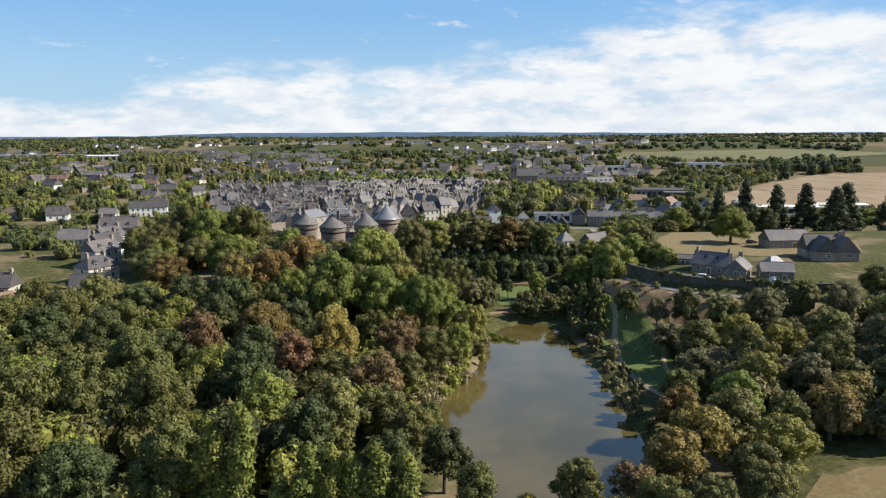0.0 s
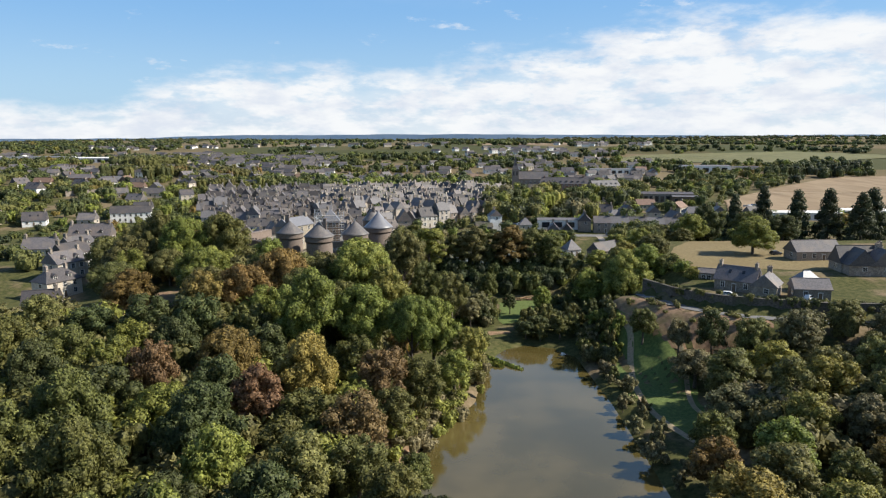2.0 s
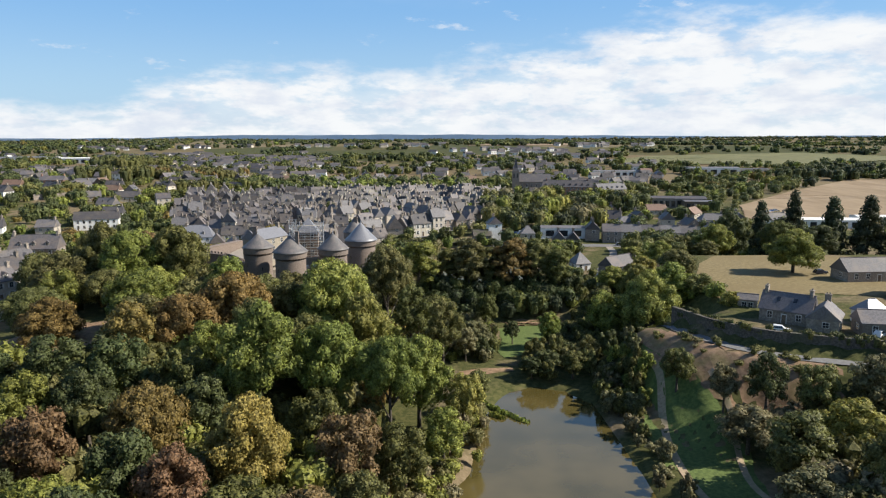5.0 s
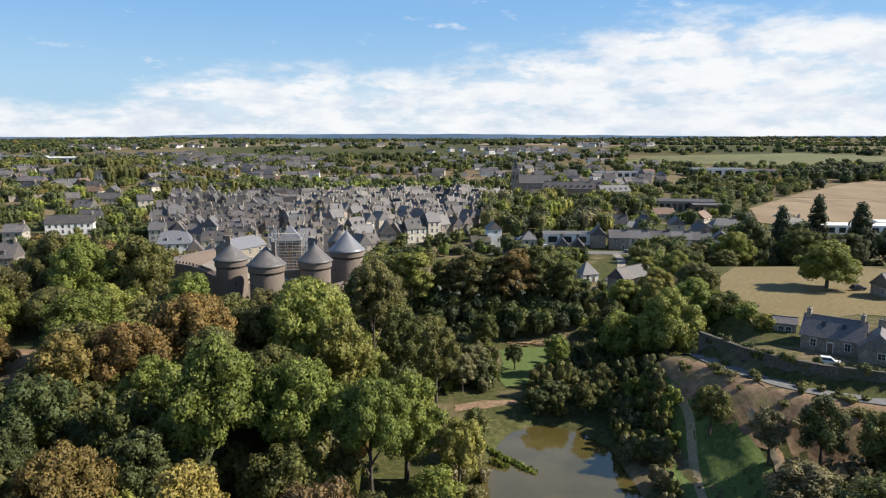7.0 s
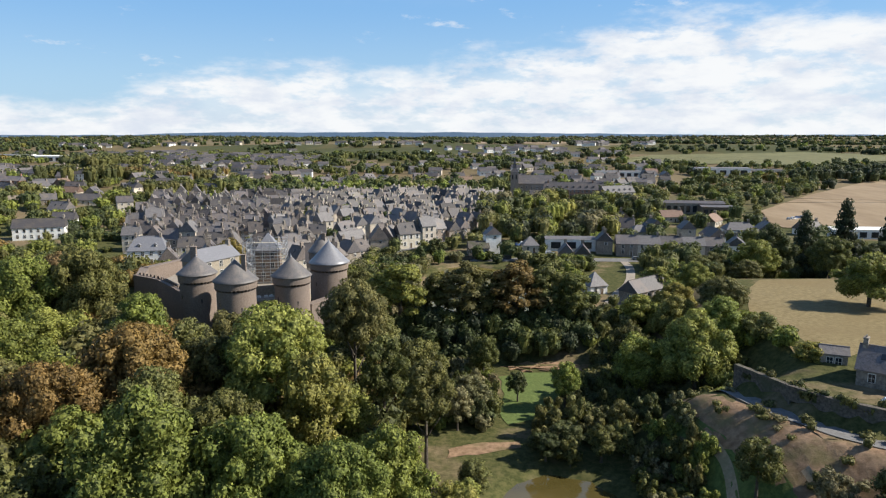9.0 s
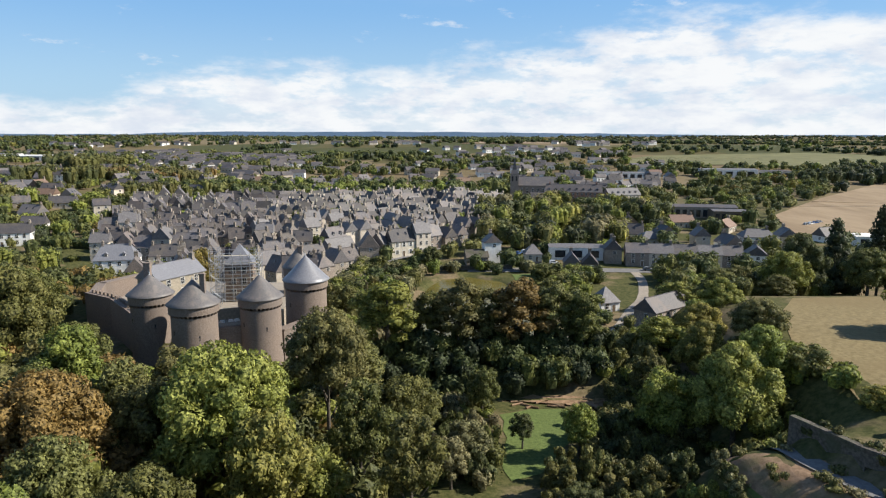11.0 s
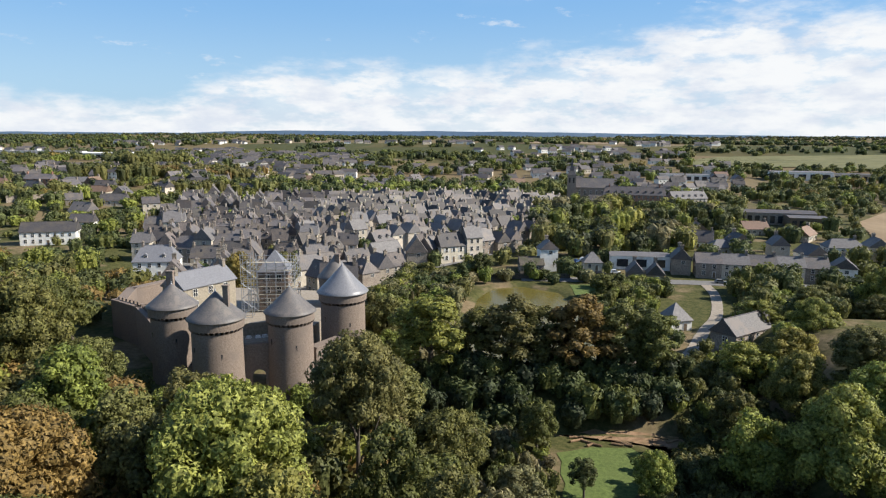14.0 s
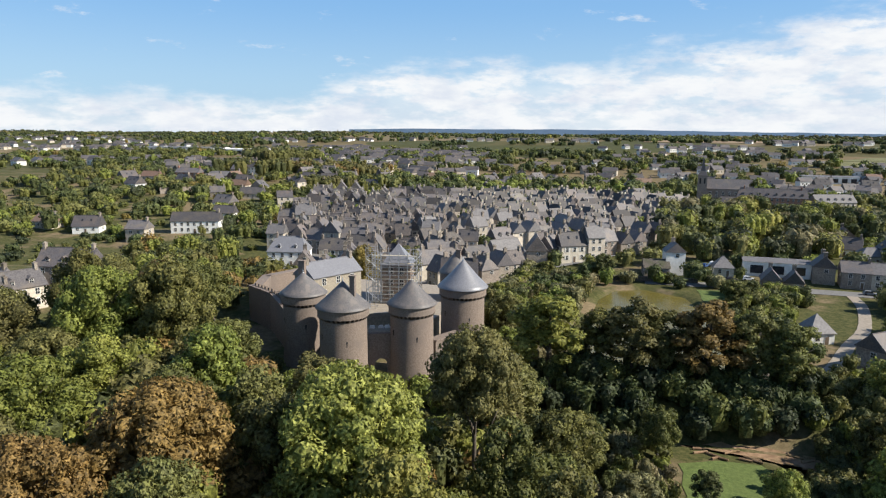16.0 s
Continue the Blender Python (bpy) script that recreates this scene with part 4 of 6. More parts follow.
# ---------------------------------------------------------------- houses
def window_mesh(w, h, frame_mat=None, shutters=False):
    s = Shape()
    s.box((0, 0.0, -h / 2 - 0.08), (w + 0.24, 0.10, h + 0.2), slot=0)
    s.box((0, -0.045, -h / 2), (w, 0.07, h), slot=1)
    s.box((0, -0.085, -h / 2), (0.06, 0.03, h), slot=0)
    s.box((0, -0.085, -0.03), (w, 0.03, 0.06), slot=0)
    if shutters:
        s.box((-w / 2 - 0.3, -0.07, -h / 2), (0.45, 0.06, h), slot=0)
        s.box((w / 2 + 0.3, -0.07, -h / 2), (0.45, 0.06, h), slot=0)
    return s.mesh("window", frame_mat or TRIM, PANE)


WIN_TALL, WIN_LOW, WIN_SHUT = window_mesh(1.0, 1.5), window_mesh(1.2, 1.15), window_mesh(1.0, 1.45, shutters=True)
DOOR = Shape()
DOOR.box((0, 0, 0), (1.25, 0.12, 2.25), slot=0)
DOOR.box((0, -0.05, 0), (0.95, 0.08, 2.05), slot=1)
DOOR = DOOR.mesh("door", TRIM, WOOD)


def roof_shape(w, d, h, rise, hip, over=0.35, thick=0.18):
    s = Shape()
    W, D = w / 2 + over, d / 2 + over
    drop = rise * over / (d / 2)
    e, r = h - drop, h + rise
    xr = W - hip * D
    for z in (0.0,):
        lo = [(-W, -D, e), (W, -D, e), (W, D, e), (-W, D, e)]
        a, b = (-xr, 0, r), (xr, 0, r)
        top = [(x, y, zz + thick) for x, y, zz in lo]
        a2, b2 = (-xr, 0, r + thick), (xr, 0, r + thick)
        s.face([top[0], top[1], b2, a2])
        s.face([top[2], top[3], a2, b2])
        s.face([top[1], top[2], b2])
        s.face([top[3], top[0], a2])
        for i in range(4):
            j = (i + 1) % 4
            s.face([lo[i], lo[j], top[j], top[i]])
        s.face([lo[1], lo[0], a, b])
        s.face([lo[3], lo[2], b, a])
    s.tube((-xr, 0, r + thick), (xr, 0, r + thick), 0.13, 0.13, 5)
    return s


def wall_shape(w, d, h, rise, hip):
    s = Shape()
    x, y = w / 2, d / 2
    lo = [(-x, -y, -1.5), (x, -y, -1.5), (x, y, -1.5), (-x, y, -1.5)]
    hi = [(-x, -y, h), (x, -y, h), (x, y, h), (-x, y, h)]
    s.solid(lo, hi)
    if hip < 0.3:
        for sx in (-1, 1):
            g = [(sx * x, -y, h), (sx * x, y, h), (sx * x, 0, h + rise)]
            s.face(g if sx > 0 else g[::-1])
    return s


def house(w, d, storeys, rise, wall, roof, label, hip=0.0, chimneys=2, win=WIN_TALL, dormers=0, name="house", group="town houses", at=None, step=2.7, skylight=0, door=True, pitch=3.0, sides=True):
    """A house with its ridge along x and its front towards -y."""
    t = thing(name, at or pose(0, 0, 0), label, "house", group)
    h = storeys * step + 0.5
    part("wall", wall_shape(w, d, h, rise, hip), wall, t)
    part("roof", roof_shape(w, d, h, rise, hip), roof, t, "slate roof" if roof in (SLATE, SLATE_NEW) else "")
    for i in range(chimneys):
        x = (w / 2 - 0.6) * (1 if i == 0 else -1) * (1 - 0.55 * hip)
        c = Shape()
        c.box((x, 0, h + rise * 0.6), (0.75, 1.3, rise * 0.4 + 1.3))
        c.box((x, 0, h + rise + 1.3), (0.95, 1.5, 0.18))
        c.tube((x, -0.3, h + rise + 1.45), (x, -0.3, h + rise + 1.9), 0.15, 0.12, 6)
        c.tube((x, 0.3, h + rise + 1.45), (x, 0.3, h + rise + 1.9), 0.15, 0.12, 6)
        part("chimney", c, STONE if wall is not BRICK else BRICK, t, "masonry chimney")
    n = max(2, int((w - 1.0) / pitch))
    for s in range(storeys):
        for i in range(n):
            x = (i - (n - 1) / 2) * (w - 1.6) / n
            if s == 0 and i == n // 2 and door:
                part("door", DOOR, None, t, "timber front door", at=pose(x, -d / 2 - 0.03, 0.05))
            else:
                part("window", win, None, t, at=pose(x, -d / 2 - 0.02, s * step + 1.75))
    for sx, rot in ((1, 90), (-1, -90)) if sides else ():
        part("window", WIN_LOW, None, t, at=pose(sx * (w / 2 + 0.02), 0.6 * sx, (storeys - 1) * step + 1.75, 0, 0, rot))
    for i in range(dormers):
        x = (i - (dormers - 1) / 2) * w / (dormers + 0.4)
        q = Shape()
        zz, yy = h + rise * 0.18, -d / 2 * 0.72
        q.box((x, yy + 0.5, zz), (1.25, 1.6, 1.15))
        dormer = part("dormer", q, wall, t, "dormer with a small slate roof")
        q = Shape()
        q.solid([(x - 0.85, yy - 0.5, zz + 1.1), (x + 0.85, yy - 0.5, zz + 1.1), (x + 0.85, yy + 1.9, zz + 1.1), (x - 0.85, yy + 1.9, zz + 1.1)],
                [(x - 0.05, yy - 0.5, zz + 1.85), (x + 0.05, yy - 0.5, zz + 1.85), (x + 0.05, yy + 1.9, zz + 1.85), (x - 0.05, yy + 1.9, zz + 1.85)])
        part("dormer_roof", q, roof, dormer)
        part("window", WIN_LOW, None, dormer, at=pose(x, yy - 0.33, zz + 0.6) @ Matrix.Diagonal((0.75, 1, 0.75, 1)))
    for i in range(skylight):
        x = (i - (skylight - 1) / 2) * w / (skylight + 1)
        q = Shape()
        k = 0.45
        z0, y0 = h + rise * k + 0.2, -(d / 2) * (1 - k)
        ny = rise / (d / 2)
        q.solid([(x - 0.4, y0, z0), (x + 0.4, y0, z0), (x + 0.4, y0 + 0.8, z0 + 0.8 * ny), (x - 0.4, y0 + 0.8, z0 + 0.8 * ny)],
                [(x - 0.4, y0, z0 + 0.1), (x + 0.4, y0, z0 + 0.1), (x + 0.4, y0 + 0.8, z0 + 0.8 * ny + 0.1), (x - 0.4, y0 + 0.8, z0 + 0.8 * ny + 0.1)])
        part("skylight", q, PANE, t, "glass skylight")
    return t


HOUSED = []


def place(template, x, y, turn, lift=0.0, r=6.0):
    HOUSED.append((x, y, r))
    return copy_thing(template, pose(x, y, gz(x, y) + lift, 0, 0, turn))


# one of each kind, each standing at its own spot in the town
def first(x, y, turn, r=6.0):
    HOUSED.append((x, y, r))
    return pose(x, y, gz(x, y), 0, 0, turn)


TOWN = [
    house(8, 7.0, 2, 4.2, STONE, SLATE, "two-storey granite town house with a steep slate roof", at=first(-16, 414, 62, 4.5)),
    house(9.5, 7.2, 2, 4.4, RENDER, SLATE, "cream-rendered town house with a dark slate roof", dormers=2, win=WIN_SHUT, at=first(-42, 392, 40, 4.5)),
    house(6.5, 7.0, 2, 4.2, RENDER, SLATE_WARM, "narrow cream house with a weathered slate roof", chimneys=1, at=first(-51, 386, 40, 4.5), skylight=1),
    house(11, 7.5, 2, 4.0, RENDER, SLATE, "long cream house with shuttered windows", win=WIN_SHUT, skylight=2, at=first(-52, 418, 8, 5)),
    house(7, 7.0, 3, 3.8, RENDER, ROOF_PALE, "tall narrow rendered house in the old town", at=first(-68, 424, 5, 4.5)),
    house(9, 7.5, 2, 4.6, STONE, SLATE_WARM, "stone house with dormers and a hipped slate roof", hip=0.6, dormers=2, at=first(-85, 428, -5, 4.5)),
    house(7, 6.0, 1, 3.4, STONE, SLATE, "low granite cottage with a slate roof", chimneys=1, at=first(-98, 412, 15, 4.5)),
    house(10, 7.0, 2, 3.8, RENDER, ROOF_PALE, "rendered house with a pale weathered roof", at=first(-110, 436, 20, 5)),
]
TOWN_EDGE = [(-124, 376), (-138, 425), (-160, 476), (-184, 556), (-170, 586), (-116, 588), (-84, 600), (-40, 616), (24, 628), (54, 604), (48, 555), (36, 497), (22, 442), (0, 414), (-14, 402), (-26, 384), (-40, 364), (-60, 352), (-92, 354)]
OLD_EAST = [(-62, 340), (-70, 420), (-92, 520), (-96, 700), (90, 700), (60, 540), (40, 440), (0, 400)]
town_rng = random.Random(11)
BACK = Shape()
YARDS = []


def back_house(x, y, turn, wide, tall):
    """One house of the far rows: walls, roof, chimneys and windows added to the joined rows."""
    z, ca, sa = gz(x, y), math.cos(radians(turn)), math.sin(radians(turn))
    w2, d2, h, r = wide / 2, 3.5, 5.6 * tall, 3.9 * tall

    def at(u, v, q):
        return (x + ca * u - sa * v, y + sa * u + ca * v, z + q)
    BACK.solid([at(-w2, -d2, -1), at(w2, -d2, -1), at(w2, d2, -1), at(-w2, d2, -1)], [at(-w2, -d2, h), at(w2, -d2, h), at(w2, d2, h), at(-w2, d2, h)], 0)
    BACK.solid([at(-w2, -d2, h), at(w2, -d2, h), at(w2, d2, h), at(-w2, d2, h)], [at(-w2, -0.08, h + r), at(w2, -0.08, h + r), at(w2, 0.08, h + r), at(-w2, 0.08, h + r)], 0)
    BACK.solid([at(-w2 - 0.2, -d2 - 0.35, h - 0.3), at(w2 + 0.2, -d2 - 0.35, h - 0.3), at(w2 + 0.2, d2 + 0.35, h - 0.3), at(-w2 - 0.2, d2 + 0.35, h - 0.3)],
               [at(-w2 - 0.2, -0.08, h + r + 0.2), at(w2 + 0.2, -0.08, h + r + 0.2), at(w2 + 0.2, 0.08, h + r + 0.2), at(-w2 - 0.2, 0.08, h + r + 0.2)], 1)
    for u in ((w2 - 0.5,) if town_rng.random() < 0.5 else (w2 - 0.5, 0.5 - w2)):
        BACK.box(at(u, 0, h + r * 0.6), (0.8, 1.2, r * 0.4 + 1.3), turn, 0)
    for q in (1.1, 3.7):
        for u in (-0.28, 0.0, 0.28):
            BACK.box(at(u * wide, -d2 - 0.02, q * tall), (1.0, 0.1, 1.4), turn, 2)


HALLS = [(-33, 403, 9), (-21, 409, 7), (2, 443, 10), (-69, 344, 7), (-56, 350, 6), (-114, 382, 9)]


def street_rows(turn, east):
    """Terraces of attached houses along winding streets; a few stand gable-on."""
    ca, sa = math.cos(radians(turn)), math.sin(radians(turn))
    v, k = -260.0, 0
    while v < 260.0:
        u = -260.0 + town_rng.uniform(0, 8)
        while u < 260.0:
            gable = town_rng.random() < 0.42
            pick = town_rng.choice([0, 0, 1, 2, 2, 3, 4, 5, 6, 7, 0, 2])
            wide = 7.0 if gable else (8, 9.5, 6.5, 11, 7, 9, 7, 10)[pick]
            um, vm = u + wide / 2, v + 6 * math.sin((u + 40 * k) * 0.028) + town_rng.uniform(-1.0, 1.0)
            x, y = -60 + ca * um - sa * vm, 500 + sa * um + ca * vm
            u += wide + (town_rng.uniform(2.5, 7) if town_rng.random() < 0.16 else town_rng.uniform(-0.4, 0.3))
            p = np.array([x]), np.array([y])
            if inside_by(TOWN_EDGE, *p)[0] < 0 or (inside_by(OLD_EAST, *p)[0] > 0) != east:
                continue
            if any((x - a) ** 2 + (y - b) ** 2 < (c + 3.6) ** 2 for a, b, c in HALLS) or any((x - a) ** 2 + (y - b) ** 2 < 5.6 ** 2 for a, b, c in HOUSED):
                continue
            if town_rng.random() < 0.11:
                YARDS.append((x, y, gz(x, y), town_rng.uniform(2.4, 4.6), town_rng.uniform(5.5, 10.5), town_rng.choice((0, 0, 1, 1, 2, 3))))
                continue
            bend = 9.5 * math.cos((u + 40 * k) * 0.028)
            HOUSED.append((x, y, 4.4))
            way_round, tall = turn + bend + (town_rng.choice((90, -90)) if gable else 0) + town_rng.uniform(-3, 3), town_rng.uniform(0.88, 1.16)
            if y < 474:
                copy_thing(TOWN[pick], pose(x, y, gz(x, y), 0, 0, way_round) @ Matrix.Diagonal((1, 1, tall, 1)))
            else:
                back_house(x, y, way_round, wide, tall)
        v += 9.4 if k % 2 else 13.0
        k += 1


street_rows(10.0, False)
street_rows(38.0, True)
setting("town_rows", BACK, [WALL_ROW, SLATE_ROW, PANE], "rows of old town houses with slate roofs and chimneys", "houses", kind="stuff")

NEW = [
    house(11, 8.5, 1, 3.6, WHITE, SLATE, "white modern bungalow with a slate roof", chimneys=1, win=WIN_LOW, group="suburb houses", at=first(-196, 470, 10)),
    house(12, 9.0, 1, 4.4, WHITE, SLATE, "white suburban house with attic skylights", chimneys=1, win=WIN_LOW, skylight=2, group="suburb houses", at=first(-214, 500, -12)),
    house(9, 8.0, 2, 3.2, RENDER, SLATE, "cream two-storey suburban house", chimneys=1, win=WIN_LOW, group="suburb houses", at=first(-186, 520, 30)),
    house(13, 8.5, 1, 3.4, RENDER, ROOF_BROWN, "low cream bungalow with a brown roof", chimneys=1, win=WIN_LOW, group="suburb houses", at=first(-240, 560, 0)),
]


def suburb(outline, count, gap, seed):
    rng = random.Random(seed)
    xs, ys = [p[0] for p in outline], [p[1] for p in outline]
    made = 0
    for _ in range(count * 14):
        x, y = rng.uniform(min(xs), max(xs)), rng.uniform(min(ys), max(ys))
        if made >= count or inside_by(outline, np.array([x]), np.array([y]))[0] < 0 or any((x - a) ** 2 + (y - b) ** 2 < (gap + c) ** 2 for a, b, c in HOUSED):
            continue
        place(NEW[rng.choice([0, 1, 1, 2, 2, 3])], x, y, rng.choice([0, 90, 15, -20, 60]) + rng.uniform(-10, 10))
        made += 1


suburb([(-330, 540), (-420, 760), (-160, 760), (-150, 640), (-210, 560)], 42, 9, 1)
suburb([(-160, 640), (-160, 800), (70, 800), (66, 660), (-60, 650)], 26, 9, 2)
suburb([(60, 700), (80, 860), (260, 860), (200, 640), (120, 680)], 16, 16, 4)
suburb([(90, 430), (90, 500), (180, 500), (200, 440), (150, 415)], 8, 12, 5)
suburb([(-180, 330), (-300, 400), (-260, 440), (-160, 400)], 3, 14, 6)

# houses on the street west of the park
house(11.5, 8, 2, 3.2, RENDER, SLATE, "cream manor with a hipped slate roof beside the park", hip=0.7, dormers=2, group="west street houses", step=2.4, at=first(-121, 234, 62))
house(11, 8, 2, 3.4, RENDER, SLATE, "terraced cream house with a slate roof", group="west street houses", dormers=2, at=first(-128, 252, 64), win=WIN_SHUT)
house(11, 8, 2, 3.4, WHITE, SLATE, "terraced pale house with a slate roof", group="west street houses", at=first(-133, 265, 68))
house(11, 8, 2, 3.6, RENDER, SLATE, "terraced cream house with dormers and chimneys", group="west street houses", dormers=2, at=first(-138, 279, 70))
house(16, 9, 2, 4.4, STONE, SLATE, "long stone terrace with a slate roof", group="west street houses", dormers=3, at=first(-146, 306, 10))
house(12, 8, 1, 3.8, RENDER, SLATE, "low cream cottage with a slate roof", group="west street houses", chimneys=2, at=first(-157, 288, 8))
house(13, 8, 1, 3.8, RENDER, SLATE, "low rendered cottage with a slate roof", group="west street houses", chimneys=2, at=first(-144, 214, 4))
house(9, 8, 1, 3.4, RENDER, SLATE, "small cream house beside the park", group="west street houses", chimneys=1, at=first(-113, 212, 20))
house(16, 6, 1, 2.6, RENDER, ROOF_BROWN, "long low barn with a brown roof and timber gable", group="west street houses", chimneys=0, at=first(-128, 186, 70))
house(10, 7, 1, 3.0, STONE, SLATE, "small stone outbuilding with a slate roof", group="west street houses", chimneys=0, at=first(-118, 176, 68))
house(22, 9, 2, 3.6, WHITE, SLATE, "long white house with rows of dark windows", group="west street houses", chimneys=1, at=first(-184, 426, 18, 10))
house(11, 10, 3, 3.0, WHITE, SLATE, "tall cream villa with a hipped slate roof on the hill", group="hill houses", hip=0.8, chimneys=2, at=first(-264, 622, -10))
house(10, 9, 1, 4.4, RENDER, ROOF_BROWN, "pale house with a steep brown gable", group="hill houses", chimneys=1, at=first(-262, 592, 80))
house(18, 9, 2, 3.0, BRICK, SLATE, "long brick house with a slate roof", group="hill houses", chimneys=2, at=first(-300, 592, 4))
house(20, 9, 1, 3.0, RENDER, ROOF_PALE, "long low hall with a pale roof", group="hill houses", chimneys=0, at=first(-280, 600, 4))
house(15, 8, 1, 3.6, RENDER, SLATE, "low cream house among the gardens", group="hill houses", chimneys=2, at=first(-216, 535, 8))
house(9, 7, 1, 3.4, STONE, SLATE, "small stone house below the garden wall", group="hill houses", chimneys=1, at=first(-238, 530, 30))
house(15, 10, 2, 5.0, WHITE, SLATE_NEW, "white house with a tall hipped roof and dormers", hip=0.55, dormers=2, group="castle quarter", at=first(-114, 382, 12, 8))
house(10, 7, 1, 3.4, RENDER, SLATE, "pale lodge with a slate roof", group="castle quarter", chimneys=1, at=first(-100, 366, 100))
house(14, 10, 2, 5.4, STONE, ROOF_PALE, "large stone house with a steep pale hipped roof and dormers", hip=0.5, dormers=3, group="castle quarter", at=first(2, 443, 14, 8))
house(13, 8, 2, 4.6, STONE, ROOF_PALE, "stone hall with a smooth grey roof", group="castle quarter", chimneys=0, at=first(-33, 403, 48, 8))
house(9, 8, 2, 5.4, STONE, SLATE_WARM, "dark stone hall with a tall plain gable", group="castle quarter", chimneys=0, at=first(-21, 409, 100, 6), door=False)

# houses by the meadow
house(11, 7.0, 1, 3.4, STONE, SLATE, "granite farmhouse with a steep slate roof above the lane", group="meadow houses", dormers=0, skylight=2, at=first(86.5, 215, -40))
house(8, 6.5, 1, 2.8, STONE, SLATE, "granite wing with a slate roof", group="meadow houses", chimneys=1, at=first(91.5, 208, 55))
house(4.5, 3.5, 1, 1.0, STONE, SLATE, "small stone shed on the garden wall", group="meadow houses", chimneys=0, door=False, at=pose(81.5, 225.5, gz(81.5, 225.5) - 1.6, 0, 0, -25))
house(15.5, 8, 1, 3.2, STONE, SLATE, "long granite barn with a slate roof", group="meadow houses", chimneys=0, at=first(128.5, 254, 4))
house(13.5, 8, 1, 4.6, STONE, SLATE, "granite house with twin steep gables", group="meadow houses", at=first(131.5, 233, -4), chimneys=1)
house(6, 8, 1, 4.4, STONE, SLATE, "steep granite gable wing", group="meadow houses", at=first(129, 228.5, 86), chimneys=0)
house(6, 8, 1, 4.4, STONE, SLATE, "steep granite gable wing beside its twin", group="meadow houses", at=first(135.5, 228, 86), chimneys=1)
house(6, 5.0, 1, 2.4, WHITE, SLATE_NEW, "small white house with a hipped slate roof", group="meadow houses", hip=0.8, chimneys=0, at=first(105, 213, 12))
house(9, 6, 1, 2.2, STONE, SLATE, "low stone outbuilding with a slate roof", group="meadow houses", chimneys=0, at=first(101, 203.5, -10))

# quay between the upper pond and the town
house(5.5, 7.0, 3, 3.0, WHITE, SLATE, "tall narrow white house with a steep gable", group="quay houses", chimneys=1, at=first(30.5, 405, 100), door=False)
house(9, 6, 1, 2.6, STONE, STONE_WALL, "ivy-grown stone ruin beside the white house", group="quay houses", chimneys=0, at=first(24, 402, 8), door=False)
house(7, 7, 1, 3.4, RENDER, ROOF_PALE, "small pavilion with a hipped roof", hip=0.9, group="quay houses", chimneys=0, at=first(48, 407, 0))
house(8, 7, 2, 3.6, STONE, SLATE, "stone house with a tall gable", group="quay houses", at=first(81, 405, 82))
house(7, 6, 1, 3.4, STONE, SLATE, "low stone cottage by the quay", group="quay houses", chimneys=1, at=first(62, 395, 84))
house(7, 6, 1, 3.4, STONE, SLATE, "low stone cottage with a grey gable", group="quay houses", chimneys=1, at=first(69, 393, 80))
for i, (x, wd) in enumerate(((90, 9), (99, 10), (109, 9), (118, 10), (127, 8))):
    house(wd, 7.5, 2, 3.2, STONE if i % 2 == 0 else RENDER, (SLATE, ROOF_PALE, SLATE, ROOF_PALE, SLATE)[i], ("granite terrace house with a slate roof", "cream terrace house with a pale roof")[i % 2], group="quay houses", step=2.5, chimneys=1, at=first(x, 401 - 0.12 * (x - 90), -7))
house(9, 8, 2, 3.2, WHITE, SLATE, "white house at the end of the terrace", group="quay houses", chimneys=1, at=first(137, 396, 70))
house(12, 9, 1, 2.8, RENDER, ROOF_PALE, "pale villa with a hipped roof", hip=0.8, group="quay houses", chimneys=1, at=first(108, 440, 5))
house(8, 7, 2, 3.4, RENDER, SLATE, "cream house with a steep slate gable", group="quay houses", chimneys=1, at=first(128, 432, 86))
house(14, 9, 2, 3.0, WHITE, ROOF_PALE, "pale two-storey house with a hipped roof", hip=0.6, group="quay houses", chimneys=1, at=first(152, 428, -4))
house(6.5, 6.5, 1, 4.0, WHITE, ROOF_PALE, "white cottage with a pyramid slate roof", hip=0.98, group="dam cottages", chimneys=0, at=first(60, 331, 18))
house(18, 7, 1, 3.2, STONE, SLATE, "long low stone barn beside the dam road", group="dam cottages", chimneys=0, at=first(72, 312, 38), door=False)


def hangar(name, x, y, w, d, h, turn, wall, roof, label, doors=3, rise=0.8):
    """A wide low hall: walls, shallow roof, big dark doors."""
    HOUSED.append((x, y, max(w, d) / 2))
    t = thing(name, pose(x, y, gz(x, y), 0, 0, turn), label, "building")
    s = Shape()
    s.box((0, 0, -1.5), (w, d, h + 1.5))
    part("wall", s, wall, t)
    s = Shape()
    s.solid([(-w / 2 - .3, -d / 2 - .3, h), (w / 2 + .3, -d / 2 - .3, h), (w / 2 + .3, d / 2 + .3, h), (-w / 2 - .3, d / 2 + .3, h)],
            [(-w / 2 - .3, -0.1, h + rise), (w / 2 + .3, -0.1, h + rise), (w / 2 + .3, 0.1, h + rise), (-w / 2 - .3, 0.1, h + rise)])
    part("roof", s, roof, t)
    for i in range(doors):
        q = Shape()
        q.box(((i - (doors - 1) / 2) * w / (doors + 0.3), -d / 2 - 0.03, h * 0.12), (w / (doors + 0.3) * 0.62, 0.12, h * 0.62))
        part("window_band" if doors > 4 else "door", q, PANE, t, "dark glazed opening")
    return t


hangar("workshop", 67, 412, 23, 11, 4.8, -4, WHITE, ROOF_PALE, "white workshop with a pale roof and wide dark doors", 3)
